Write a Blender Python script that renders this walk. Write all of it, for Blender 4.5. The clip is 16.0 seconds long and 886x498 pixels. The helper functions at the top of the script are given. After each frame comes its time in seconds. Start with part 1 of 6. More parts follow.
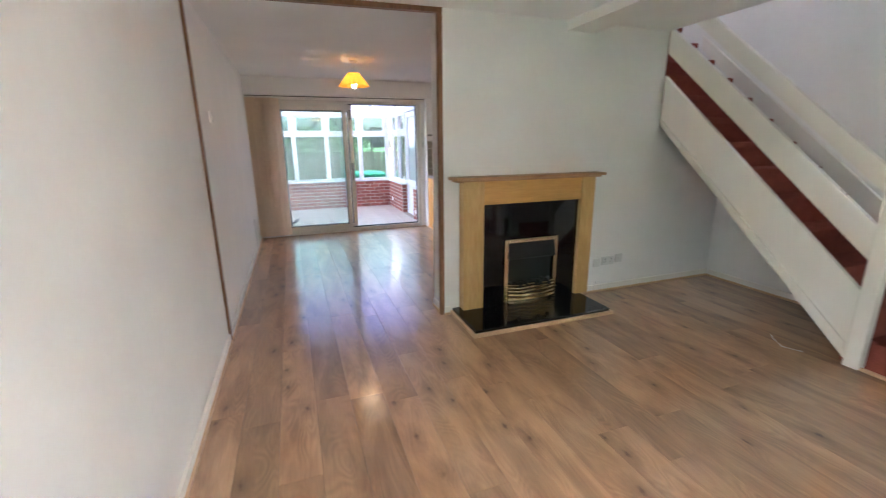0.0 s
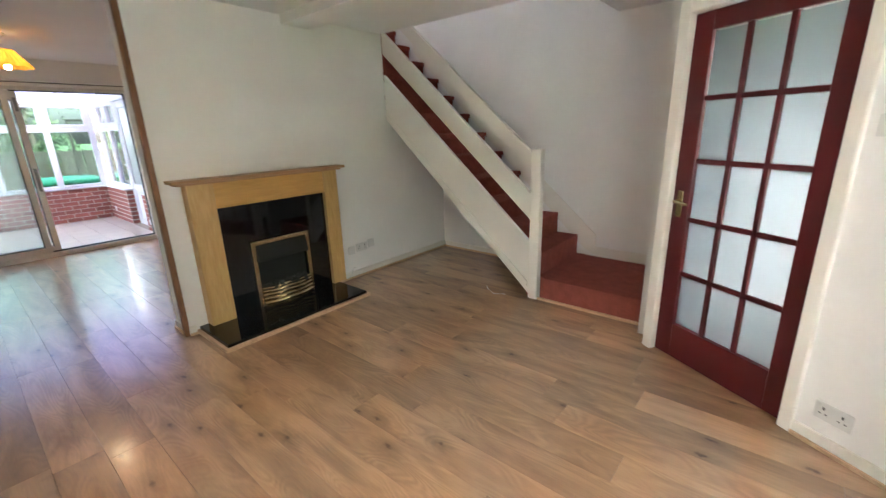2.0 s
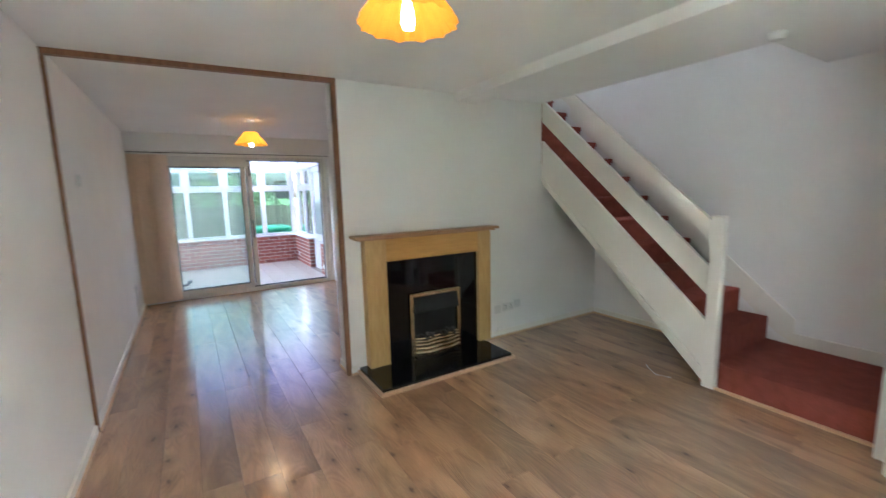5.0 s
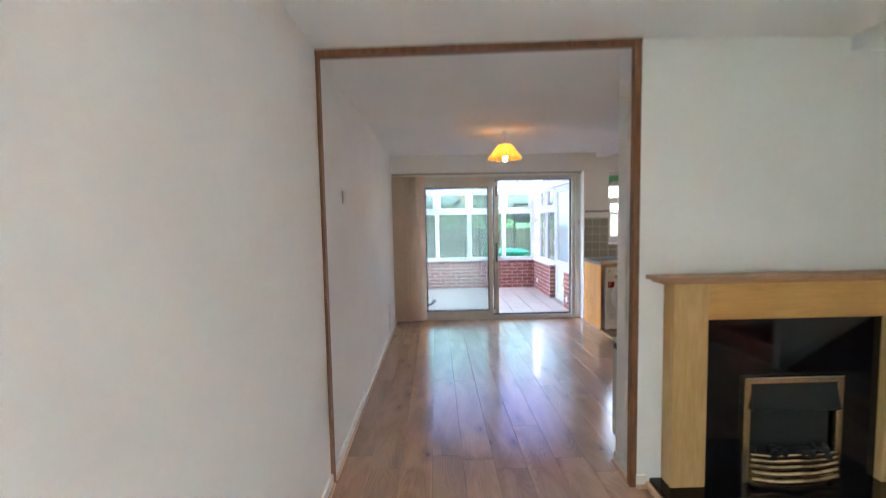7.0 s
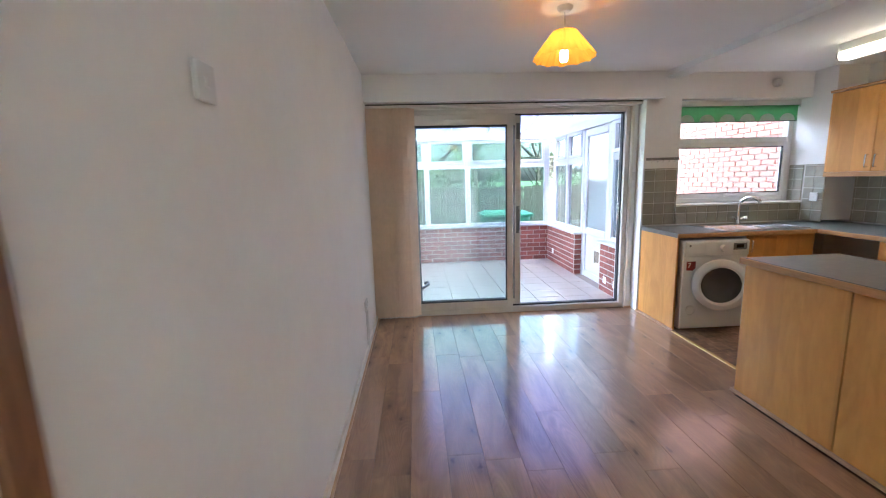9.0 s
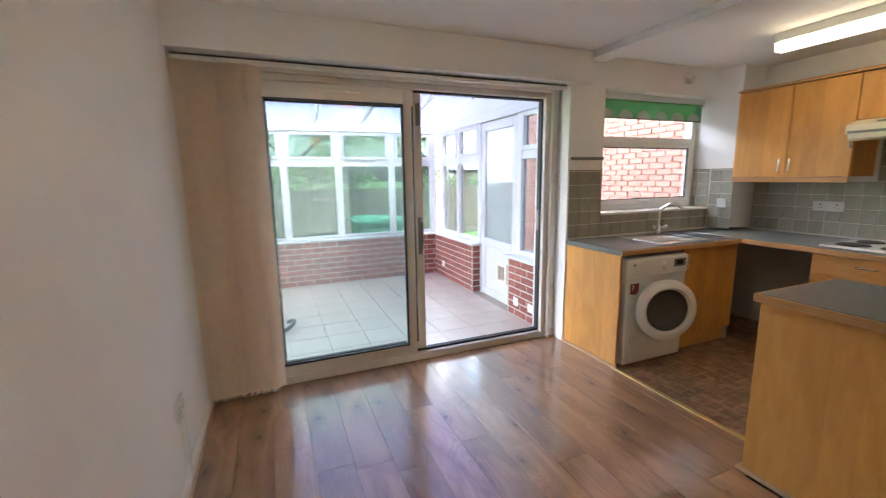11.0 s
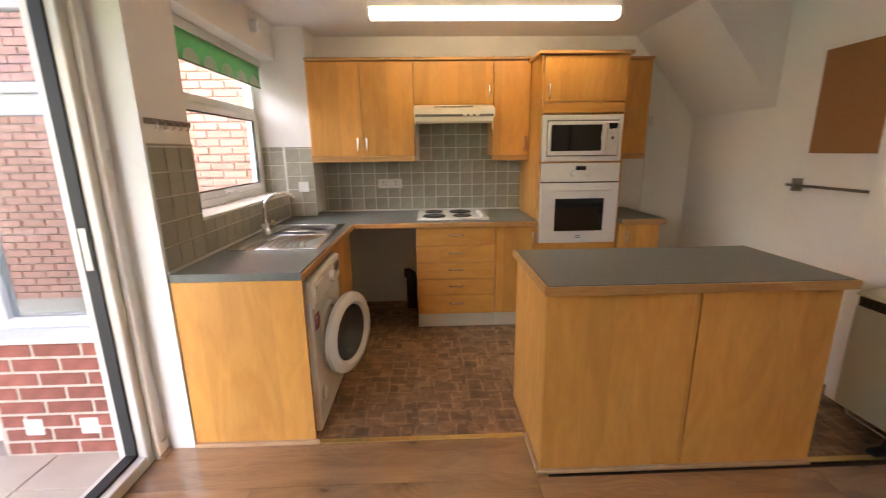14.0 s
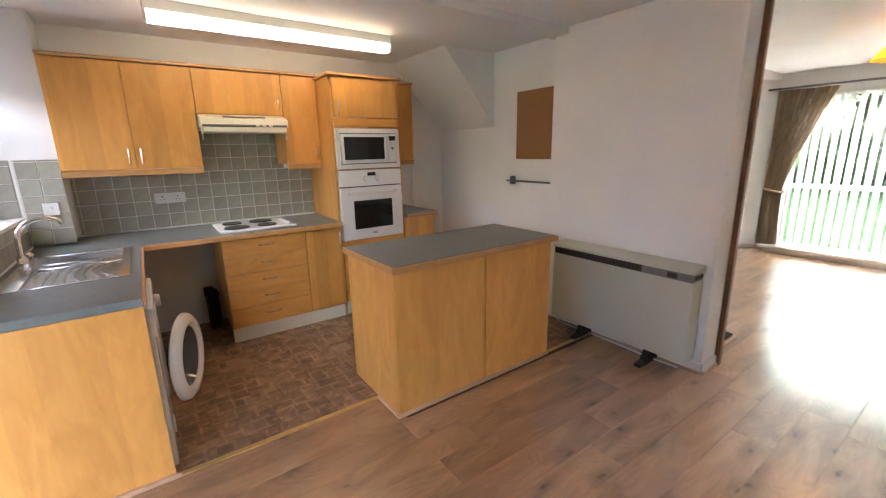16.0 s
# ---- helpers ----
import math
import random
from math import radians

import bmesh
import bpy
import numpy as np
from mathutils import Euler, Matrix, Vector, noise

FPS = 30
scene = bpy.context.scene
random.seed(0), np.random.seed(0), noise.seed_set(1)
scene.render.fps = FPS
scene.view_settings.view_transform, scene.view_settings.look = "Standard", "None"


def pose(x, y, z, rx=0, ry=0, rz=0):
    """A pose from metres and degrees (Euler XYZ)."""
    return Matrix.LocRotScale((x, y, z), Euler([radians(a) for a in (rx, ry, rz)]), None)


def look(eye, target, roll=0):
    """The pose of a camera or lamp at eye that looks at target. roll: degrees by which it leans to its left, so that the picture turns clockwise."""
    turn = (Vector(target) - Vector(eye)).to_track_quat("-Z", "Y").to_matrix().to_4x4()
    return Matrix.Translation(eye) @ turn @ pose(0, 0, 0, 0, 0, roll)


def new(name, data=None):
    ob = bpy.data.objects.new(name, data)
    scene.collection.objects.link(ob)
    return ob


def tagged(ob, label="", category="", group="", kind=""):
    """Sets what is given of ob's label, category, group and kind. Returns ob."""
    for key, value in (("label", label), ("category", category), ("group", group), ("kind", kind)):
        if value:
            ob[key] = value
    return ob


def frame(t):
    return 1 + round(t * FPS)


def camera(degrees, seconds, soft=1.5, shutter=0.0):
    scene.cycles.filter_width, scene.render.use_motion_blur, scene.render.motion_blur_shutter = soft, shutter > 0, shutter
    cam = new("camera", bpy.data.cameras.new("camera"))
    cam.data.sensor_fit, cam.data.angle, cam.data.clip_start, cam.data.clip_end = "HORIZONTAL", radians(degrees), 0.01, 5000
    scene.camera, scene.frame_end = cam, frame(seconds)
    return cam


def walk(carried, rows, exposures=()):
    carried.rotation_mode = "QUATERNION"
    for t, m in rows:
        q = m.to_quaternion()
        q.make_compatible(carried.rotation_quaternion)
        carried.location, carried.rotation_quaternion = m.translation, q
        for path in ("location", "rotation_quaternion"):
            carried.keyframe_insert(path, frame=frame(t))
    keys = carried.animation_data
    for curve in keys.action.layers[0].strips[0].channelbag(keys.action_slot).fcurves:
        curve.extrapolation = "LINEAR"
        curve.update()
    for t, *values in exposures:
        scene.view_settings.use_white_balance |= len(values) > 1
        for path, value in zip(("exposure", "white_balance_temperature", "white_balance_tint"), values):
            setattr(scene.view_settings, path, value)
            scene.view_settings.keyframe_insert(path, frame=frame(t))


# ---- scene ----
cam = camera(94.0, 16.0, soft=1.1, shutter=0.4)
PATH = [
    (0, (0.087, 0.312, 1.453), (0.737, 2.138, 0.958), -0.6),
    (0.5, (0.132, 0.229, 1.459), (1.037, 1.951, 0.994), -1.1),
    (1, (0.17, 0.177, 1.476), (1.297, 1.769, 1.037), -1.2),
    (1.5, (0.218, 0.138, 1.488), (1.554, 1.556, 1.037), -1.3),
    (2, (0.279, 0.089, 1.49), (1.745, 1.329, 0.931), -1.7),
    (2.5, (0.324, 0.079, 1.418), (1.76, 1.191, 0.581), -2.7),
    (3, (0.316, 0.1, 1.312), (1.518, 1.124, 0.084), -4.7),
    (3.5, (0.299, 0.119, 1.221), (1.274, 1.041, -0.262), -6.2),
    (4, (0.292, 0.131, 1.237), (1.273, 1.207, -0.133), -7.0),
    (4.5, (0.238, 0.127, 1.469), (1.363, 1.614, 0.743), -4.6),
    (4.7, (0.178, 0.148, 1.537), (1.336, 1.723, 1.117), -3.0),
    (6.8, (0.135, 1.138, 1.531), (0.189, 3.136, 1.466), -1.1),
    (7, (0.142, 1.299, 1.499), (0.174, 3.294, 1.362), -1.1),
    (7.5, (0.107, 1.81, 1.447), (0.02, 3.778, 1.102), -1.7),
    (8, (0.023, 2.289, 1.442), (0.034, 4.258, 1.093), -1.0),
    (8.2, (-0.003, 2.477, 1.431), (0.048, 4.448, 1.097), -1.2),
    (10.3, (-0.03, 4.035, 1.467), (0.332, 5.975, 1.141), -0.9),
    (10.5, (-0.032, 4.16, 1.46), (0.435, 6.078, 1.137), -1.0),
    (11, (-0.009, 4.443, 1.452), (0.739, 6.266, 1.112), -0.9),
    (11.5, (0.066, 4.769, 1.459), (1.094, 6.446, 1.094), -1.0),
    (12, (0.13, 5.092, 1.453), (1.459, 6.535, 1.064), -0.8),
    (12.5, (0.23, 5.403, 1.431), (1.832, 6.531, 1.03), -0.7),
    (13, (0.329, 5.644, 1.436), (2.133, 6.403, 1.025), -0.7),
    (13.5, (0.361, 5.889, 1.454), (2.288, 6.196, 1.013), -0.7),
    (14, (0.437, 6.072, 1.448), (2.382, 6.009, 0.989), -0.7),
    (14.5, (0.45, 6.221, 1.457), (2.352, 5.787, 1.015), -0.6),
    (15, (0.403, 6.393, 1.491), (2.176, 5.575, 1.056), -0.4),
    (15.5, (0.308, 6.476, 1.495), (1.976, 5.461, 1.063), -0.9),
    (16, (0.166, 6.592, 1.503), (1.751, 5.464, 1.04), -1.2),
]
# the clip's own exposure and white balance on the way
LIGHT = [(0.0, 4.78, 5700, 14), (2.5, 4.72, 6100, 13), (3.5, 4.8, 5300, 10), (4.5, 4.68, 5500, 10),
         (7.0, 4.82, 5500, 11), (8.2, 4.87, 5450, 12), (10.5, 4.7, 5900, 12), (12.0, 4.58, 6900, 15),
         (13.5, 4.75, 7400, 18), (14.5, 5.15, 6800, 18), (16.0, 5.15, 6050, 17)]
walk(cam, [(t, look(eye, target, roll)) for t, eye, target, roll in PATH], LIGHT)

# ---- world, sun, lamps ----
world = bpy.data.worlds.new("world")
scene.world = world
world.use_nodes = True
wn, wl = world.node_tree.nodes, world.node_tree.links
sky = wn.new("ShaderNodeTexSky")
sky.sky_type, sky.sun_disc = "NISHITA", False
sky.sun_elevation, sky.sun_rotation = radians(42), radians(136)
sky.air_density, sky.dust_density, sky.ozone_density = 1.6, 6.0, 1.0
veil = wn.new("ShaderNodeHueSaturation")
veil.inputs["Saturation"].default_value = 0.4
wl.new(sky.outputs["Color"], veil.inputs["Color"])
wl.new(veil.outputs["Color"], wn["Background"].inputs["Color"])
wn["Background"].inputs["Strength"].default_value = 0.19

sun = new("sun", bpy.data.lights.new("sun", "SUN"))
sun.data.energy, sun.data.angle, sun.data.color = 0.13, radians(30), (1.0, 0.985, 0.96)
sun.matrix_world = look((0, 0, 20), (-5.6, 5.8, 12.75))

# ---- materials ----
def mat(name, color, rough=0.5, metal=0.0, vary=0.06, scale=6.0, bump=0.0, bump_scale=60.0, stretch=(1, 1, 1), spec=0.5, coat=0.0, fine=0.0, rnd=0.0):
    m = bpy.data.materials.new(name)
    m.use_nodes = True
    n, l = m.node_tree.nodes, m.node_tree.links
    b = n["Principled BSDF"]
    b.inputs["Roughness"].default_value, b.inputs["Metallic"].default_value = rough, metal
    b.inputs["Specular IOR Level"].default_value, b.inputs["Coat Weight"].default_value = spec, coat
    co, mp = n.new("ShaderNodeTexCoord"), n.new("ShaderNodeMapping")
    mp.inputs["Scale"].default_value = stretch
    l.new(co.outputs["Object"], mp.inputs["Vector"])
    t = n.new("ShaderNodeTexNoise")
    t.inputs["Scale"].default_value, t.inputs["Detail"].default_value = scale, 4
    l.new(mp.outputs["Vector"], t.inputs["Vector"])
    r = n.new("ShaderNodeMapRange")
    r.inputs["From Min"].default_value, r.inputs["From Max"].default_value = 0.3, 0.7
    r.inputs["To Min"].default_value, r.inputs["To Max"].default_value = 1 - vary, 1 + vary
    l.new(t.outputs["Fac"], r.inputs["Value"])
    value = r.outputs["Result"]
    if fine:
        t2 = n.new("ShaderNodeTexNoise")
        t2.inputs["Scale"].default_value, t2.inputs["Detail"].default_value = scale * 12, 3
        l.new(mp.outputs["Vector"], t2.inputs["Vector"])
        r2 = n.new("ShaderNodeMapRange")
        r2.inputs["From Min"].default_value, r2.inputs["From Max"].default_value = 0.3, 0.7
        r2.inputs["To Min"].default_value, r2.inputs["To Max"].default_value = 1 - fine, 1 + fine
        l.new(t2.outputs["Fac"], r2.inputs["Value"])
        mu = n.new("ShaderNodeMath")
        mu.operation = "MULTIPLY"
        l.new(value, mu.inputs[0]), l.new(r2.outputs["Result"], mu.inputs[1])
        value = mu.outputs[0]
    if rnd:
        oi, r3, mu = n.new("ShaderNodeObjectInfo"), n.new("ShaderNodeMapRange"), n.new("ShaderNodeMath")
        r3.inputs["To Min"].default_value, r3.inputs["To Max"].default_value = 1 - rnd, 1 + rnd
        l.new(oi.outputs["Random"], r3.inputs["Value"])
        mu.operation = "MULTIPLY"
        l.new(value, mu.inputs[0]), l.new(r3.outputs["Result"], mu.inputs[1])
        value = mu.outputs[0]
    hs = n.new("ShaderNodeHueSaturation")
    hs.inputs["Color"].default_value = (*color, 1)
    l.new(value, hs.inputs["Value"])
    l.new(hs.outputs["Color"], b.inputs["Base Color"])
    if bump:
        t3, bp = n.new("ShaderNodeTexNoise"), n.new("ShaderNodeBump")
        t3.inputs["Scale"].default_value, t3.inputs["Detail"].default_value = bump_scale, 3
        l.new(mp.outputs["Vector"], t3.inputs["Vector"])
        bp.inputs["Strength"].default_value, bp.inputs["Distance"].default_value = bump, 0.004
        l.new(t3.outputs["Fac"], bp.inputs["Height"]), l.new(bp.outputs["Normal"], b.inputs["Normal"])
    return m


def wood(name, light, dark, rough, scale=1.0, rnd=0.0, along="y", knots=0.0, coat=0.0, ratio=0.12, bands=0.0, fine=0.5):
    """Wood with grain along one axis, offset for each piece."""
    m = bpy.data.materials.new(name)
    m.use_nodes = True
    n, l = m.node_tree.nodes, m.node_tree.links
    b = n["Principled BSDF"]
    b.inputs["Coat Weight"].default_value, b.inputs["Coat Roughness"].default_value = coat, 0.14
    co, oi, ad, mp = n.new("ShaderNodeTexCoord"), n.new("ShaderNodeObjectInfo"), n.new("ShaderNodeVectorMath"), n.new("ShaderNodeMapping")
    sc = n.new("ShaderNodeVectorMath")
    sc.operation = "SCALE"
    sc.inputs[0].default_value = (17.0, 31.0, 13.0)
    l.new(oi.outputs["Random"], sc.inputs["Scale"])
    l.new(co.outputs["Object"], ad.inputs[0]), l.new(sc.outputs[0], ad.inputs[1])
    l.new(ad.outputs[0], mp.inputs["Vector"])
    k = {"x": (ratio, 1, 1), "y": (1, ratio, 1), "z": (1, 1, ratio)}[along]
    mp.inputs["Scale"].default_value = [c * scale for c in k]
    big, grain = n.new("ShaderNodeTexNoise"), n.new("ShaderNodeTexNoise")
    big.inputs["Scale"].default_value, big.inputs["Detail"].default_value, big.inputs["Distortion"].default_value = 8, 3, 2.6
    grain.inputs["Scale"].default_value, grain.inputs["Detail"].default_value, grain.inputs["Distortion"].default_value = 55, 5, 0.6
    l.new(mp.outputs["Vector"], big.inputs["Vector"]), l.new(mp.outputs["Vector"], grain.inputs["Vector"])
    mixf = n.new("ShaderNodeMix")
    mixf.inputs["Factor"].default_value = fine
    l.new(big.outputs["Fac"], mixf.inputs["A"]), l.new(grain.outputs["Fac"], mixf.inputs["B"])
    ramp = n.new("ShaderNodeValToRGB")
    ramp.color_ramp.elements[0].position, ramp.color_ramp.elements[1].position = 0.36, 0.62
    ramp.color_ramp.elements[0].color, ramp.color_ramp.elements[1].color = (*dark, 1), (*light, 1)
    l.new(mixf.outputs["Result"], ramp.inputs["Fac"])
    color = ramp.outputs["Color"]
    if knots:
        kmp = n.new("ShaderNodeMapping")
        kmp.inputs["Scale"].default_value = {"x": (1.1, 3.4, 3.4), "y": (3.4, 1.1, 3.4), "z": (3.4, 3.4, 1.1)}[along]
        l.new(ad.outputs[0], kmp.inputs["Vector"])
        v, kr, km = n.new("ShaderNodeTexVoronoi"), n.new("ShaderNodeMapRange"), n.new("ShaderNodeMix")
        v.inputs["Scale"].default_value = 1.3
        warp = n.new("ShaderNodeVectorMath")
        l.new(kmp.outputs["Vector"], warp.inputs[0])
        wob = n.new("ShaderNodeTexNoise")
        wob.inputs["Scale"].default_value = 5
        wsc = n.new("ShaderNodeVectorMath")
        wsc.operation = "SCALE"
        wsc.inputs["Scale"].default_value = 0.16
        l.new(kmp.outputs["Vector"], wob.inputs["Vector"]), l.new(wob.outputs["Color"], wsc.inputs[0]), l.new(wsc.outputs[0], warp.inputs[1])
        l.new(warp.outputs[0], v.inputs["Vector"])
        kr.inputs["From Min"].default_value, kr.inputs["From Max"].default_value = 0.03, 0.2
        kr.inputs["To Min"].default_value, kr.inputs["To Max"].default_value = knots, 0.0
        l.new(v.outputs["Distance"], kr.inputs["Value"])
        km.data_type = "RGBA"
        l.new(kr.outputs["Result"], km.inputs["Factor"]), l.new(color, km.inputs["A"])
        km.inputs["B"].default_value = (dark[0] * 0.3, dark[1] * 0.26, dark[2] * 0.24, 1)
        color = km.outputs["Result"]
    hs, r3 = n.new("ShaderNodeHueSaturation"), n.new("ShaderNodeMapRange")
    r3.inputs["To Min"].default_value, r3.inputs["To Max"].default_value = 1 - rnd, 1 + rnd
    l.new(oi.outputs["Random"], r3.inputs["Value"])
    value = r3.outputs["Result"]
    if bands:
        # veneer leaves of uneven tint, side by side across the grain
        xyz, su, sn, wnz, rb_, mu = n.new("ShaderNodeSeparateXYZ"), n.new("ShaderNodeMath"), n.new("ShaderNodeMath"), n.new("ShaderNodeTexWhiteNoise"), n.new("ShaderNodeMapRange"), n.new("ShaderNodeMath")
        su.operation, sn.operation, mu.operation = "ADD", "SNAP", "MULTIPLY"
        sn.inputs[1].default_value, wnz.noise_dimensions = 0.115, "1D"
        l.new(ad.outputs[0], xyz.inputs[0]), l.new(xyz.outputs["X"], su.inputs[0]), l.new(xyz.outputs["Y"], su.inputs[1])
        l.new(su.outputs[0], sn.inputs[0]), l.new(sn.outputs[0], wnz.inputs["W"]), l.new(wnz.outputs["Value"], rb_.inputs["Value"])
        rb_.inputs["To Min"].default_value, rb_.inputs["To Max"].default_value = 1 - bands, 1 + bands
        l.new(value, mu.inputs[0]), l.new(rb_.outputs["Result"], mu.inputs[1])
        value = mu.outputs[0]
    l.new(value, hs.inputs["Value"])
    l.new(color, hs.inputs["Color"]), l.new(hs.outputs["Color"], b.inputs["Base Color"])
    rr = n.new("ShaderNodeMapRange")
    rr.inputs["To Min"].default_value, rr.inputs["To Max"].default_value = rough + 0.06, rough - 0.05
    l.new(grain.outputs["Fac"], rr.inputs["Value"]), l.new(rr.outputs["Result"], b.inputs["Roughness"])
    bp = n.new("ShaderNodeBump")
    bp.inputs["Strength"].default_value, bp.inputs["Distance"].default_value = 0.12, 0.001
    l.new(grain.outputs["Fac"], bp.inputs["Height"]), l.new(bp.outputs["Normal"], b.inputs["Normal"])
    return m


def glass(name, tint=(1, 1, 1), rough=0.0, gloss=0.9, frost=0.0):
    """A thin pane: clear, with a faint mirror image by the angle of view; frost scatters what shows through."""
    m = bpy.data.materials.new(name)
    m.use_nodes = True
    n, l = m.node_tree.nodes, m.node_tree.links
    n.remove(n["Principled BSDF"])
    out = n["Material Output"]
    tr, gl, lw, mx = n.new("ShaderNodeBsdfTransparent"), n.new("ShaderNodeBsdfGlossy"), n.new("ShaderNodeLayerWeight"), n.new("ShaderNodeMixShader")
    pw, fr = n.new("ShaderNodeMath"), n.new("ShaderNodeMapRange")
    pw.operation = "POWER"
    pw.inputs[1].default_value = 5.0
    lw.inputs["Blend"].default_value = 0.5
    l.new(lw.outputs["Facing"], pw.inputs[0]), l.new(pw.outputs[0], fr.inputs["Value"])
    fr.inputs["To Min"].default_value, fr.inputs["To Max"].default_value = 0.03, gloss
    tr.inputs["Color"].default_value = (*tint, 1)
    gl.inputs["Roughness"].default_value = rough
    through_shader = tr.outputs[0]
    if frost:
        df, m2 = n.new("ShaderNodeBsdfTranslucent"), n.new("ShaderNodeMixShader")
        df.inputs["Color"].default_value = (*tint, 1)
        t, bp = n.new("ShaderNodeTexNoise"), n.new("ShaderNodeBump")
        t.inputs["Scale"].default_value = 90
        l.new(t.outputs["Fac"], bp.inputs["Height"]), l.new(bp.outputs["Normal"], df.inputs["Normal"])
        m2.inputs["Fac"].default_value = frost
        l.new(tr.outputs[0], m2.inputs[1]), l.new(df.outputs[0], m2.inputs[2])
        through_shader = m2.outputs[0]
    l.new(fr.outputs[0], mx.inputs["Fac"]), l.new(through_shader, mx.inputs[1]), l.new(gl.outputs[0], mx.inputs[2])
    l.new(mx.outputs[0], out.inputs["Surface"])
    return m


def cloth(name, color, pass_through=0.4, vary=0.06):
    m = mat(name, color, 0.9, vary=vary, scale=20, bump=0.04, bump_scale=300, spec=0.1)
    n, l = m.node_tree.nodes, m.node_tree.links
    b, out = n["Principled BSDF"], n["Material Output"]
    tl, mx = n.new("ShaderNodeBsdfTranslucent"), n.new("ShaderNodeMixShader")
    tl.inputs["Color"].default_value = (*color, 1)
    mx.inputs["Fac"].default_value = pass_through
    l.new(b.outputs[0], mx.inputs[1]), l.new(tl.outputs[0], mx.inputs[2]), l.new(mx.outputs[0], out.inputs["Surface"])
    return m


def glow(name, color, strength):
    m = bpy.data.materials.new(name)
    m.use_nodes = True
    b = m.node_tree.nodes["Principled BSDF"]
    b.inputs["Base Color"].default_value = (*color, 1)
    b.inputs["Emission Color"].default_value, b.inputs["Emission Strength"].default_value = (*color, 1), strength
    return m


def vinyl_material():
    """Printed parquet vinyl: small blocks in changing directions and browns."""
    m = bpy.data.materials.new("vinyl")
    m.use_nodes = True
    n, l = m.node_tree.nodes, m.node_tree.links
    b = n["Principled BSDF"]
    b.inputs["Roughness"].default_value = 0.42
    co = n.new("ShaderNodeTexCoord")
    wob, wsc, warp = n.new("ShaderNodeTexNoise"), n.new("ShaderNodeVectorMath"), n.new("ShaderNodeVectorMath")
    wob.inputs["Scale"].default_value = 7
    wsc.operation = "SCALE"
    wsc.inputs["Scale"].default_value = 0.045
    l.new(co.outputs["Object"], wob.inputs["Vector"]), l.new(wob.outputs["Color"], wsc.inputs[0])
    l.new(co.outputs["Object"], warp.inputs[0]), l.new(wsc.outputs[0], warp.inputs[1])
    def bricks(rot):
        mp, br = n.new("ShaderNodeMapping"), n.new("ShaderNodeTexBrick")
        mp.inputs["Rotation"].default_value = (0, 0, rot)
        l.new(warp.outputs[0], mp.inputs["Vector"]), l.new(mp.outputs["Vector"], br.inputs["Vector"])
        br.inputs["Scale"].default_value = 1.0
        br.inputs["Brick Width"].default_value, br.inputs["Row Height"].default_value = 0.125, 0.098
        br.inputs["Mortar Size"].default_value, br.inputs["Mortar Smooth"].default_value = 0.014, 1.0
        br.inputs["Color1"].default_value = (0.30, 0.178, 0.098, 1)
        br.inputs["Color2"].default_value = (0.17, 0.094, 0.050, 1)
        br.inputs["Mortar"].default_value = (0.33, 0.205, 0.122, 1)
        return br
    a, c = bricks(0), bricks(math.pi / 2)
    ch, mx = n.new("ShaderNodeTexChecker"), n.new("ShaderNodeMix")
    ch.inputs["Scale"].default_value = 6.6
    l.new(warp.outputs[0], ch.inputs["Vector"])
    mx.data_type = "RGBA"
    l.new(ch.outputs["Fac"], mx.inputs["Factor"]), l.new(a.outputs["Color"], mx.inputs["A"]), l.new(c.outputs["Color"], mx.inputs["B"])
    t, r, hs = n.new("ShaderNodeTexNoise"), n.new("ShaderNodeMapRange"), n.new("ShaderNodeHueSaturation")
    t.inputs["Scale"].default_value, t.inputs["Detail"].default_value = 14, 5
    r.inputs["From Min"].default_value, r.inputs["From Max"].default_value = 0.3, 0.7
    r.inputs["To Min"].default_value, r.inputs["To Max"].default_value = 0.7, 1.3
    l.new(co.outputs["Object"], t.inputs["Vector"]), l.new(t.outputs["Fac"], r.inputs["Value"])
    vo, vr, vm, rgb = n.new("ShaderNodeTexVoronoi"), n.new("ShaderNodeMapRange"), n.new("ShaderNodeMath"), n.new("ShaderNodeRGBToBW")
    vo.distance, vo.inputs["Scale"].default_value = "CHEBYCHEV", 9.5
    vr.inputs["To Min"].default_value, vr.inputs["To Max"].default_value = 0.7, 1.3
    vm.operation = "MULTIPLY"
    l.new(warp.outputs[0], vo.inputs["Vector"]), l.new(vo.outputs["Color"], rgb.inputs["Color"]), l.new(rgb.outputs["Val"], vr.inputs["Value"])
    l.new(r.outputs["Result"], vm.inputs[0]), l.new(vr.outputs["Result"], vm.inputs[1]), l.new(vm.outputs[0], hs.inputs["Value"])
    l.new(mx.outputs["Result"], hs.inputs["Color"]), l.new(hs.outputs["Color"], b.inputs["Base Color"])
    return m


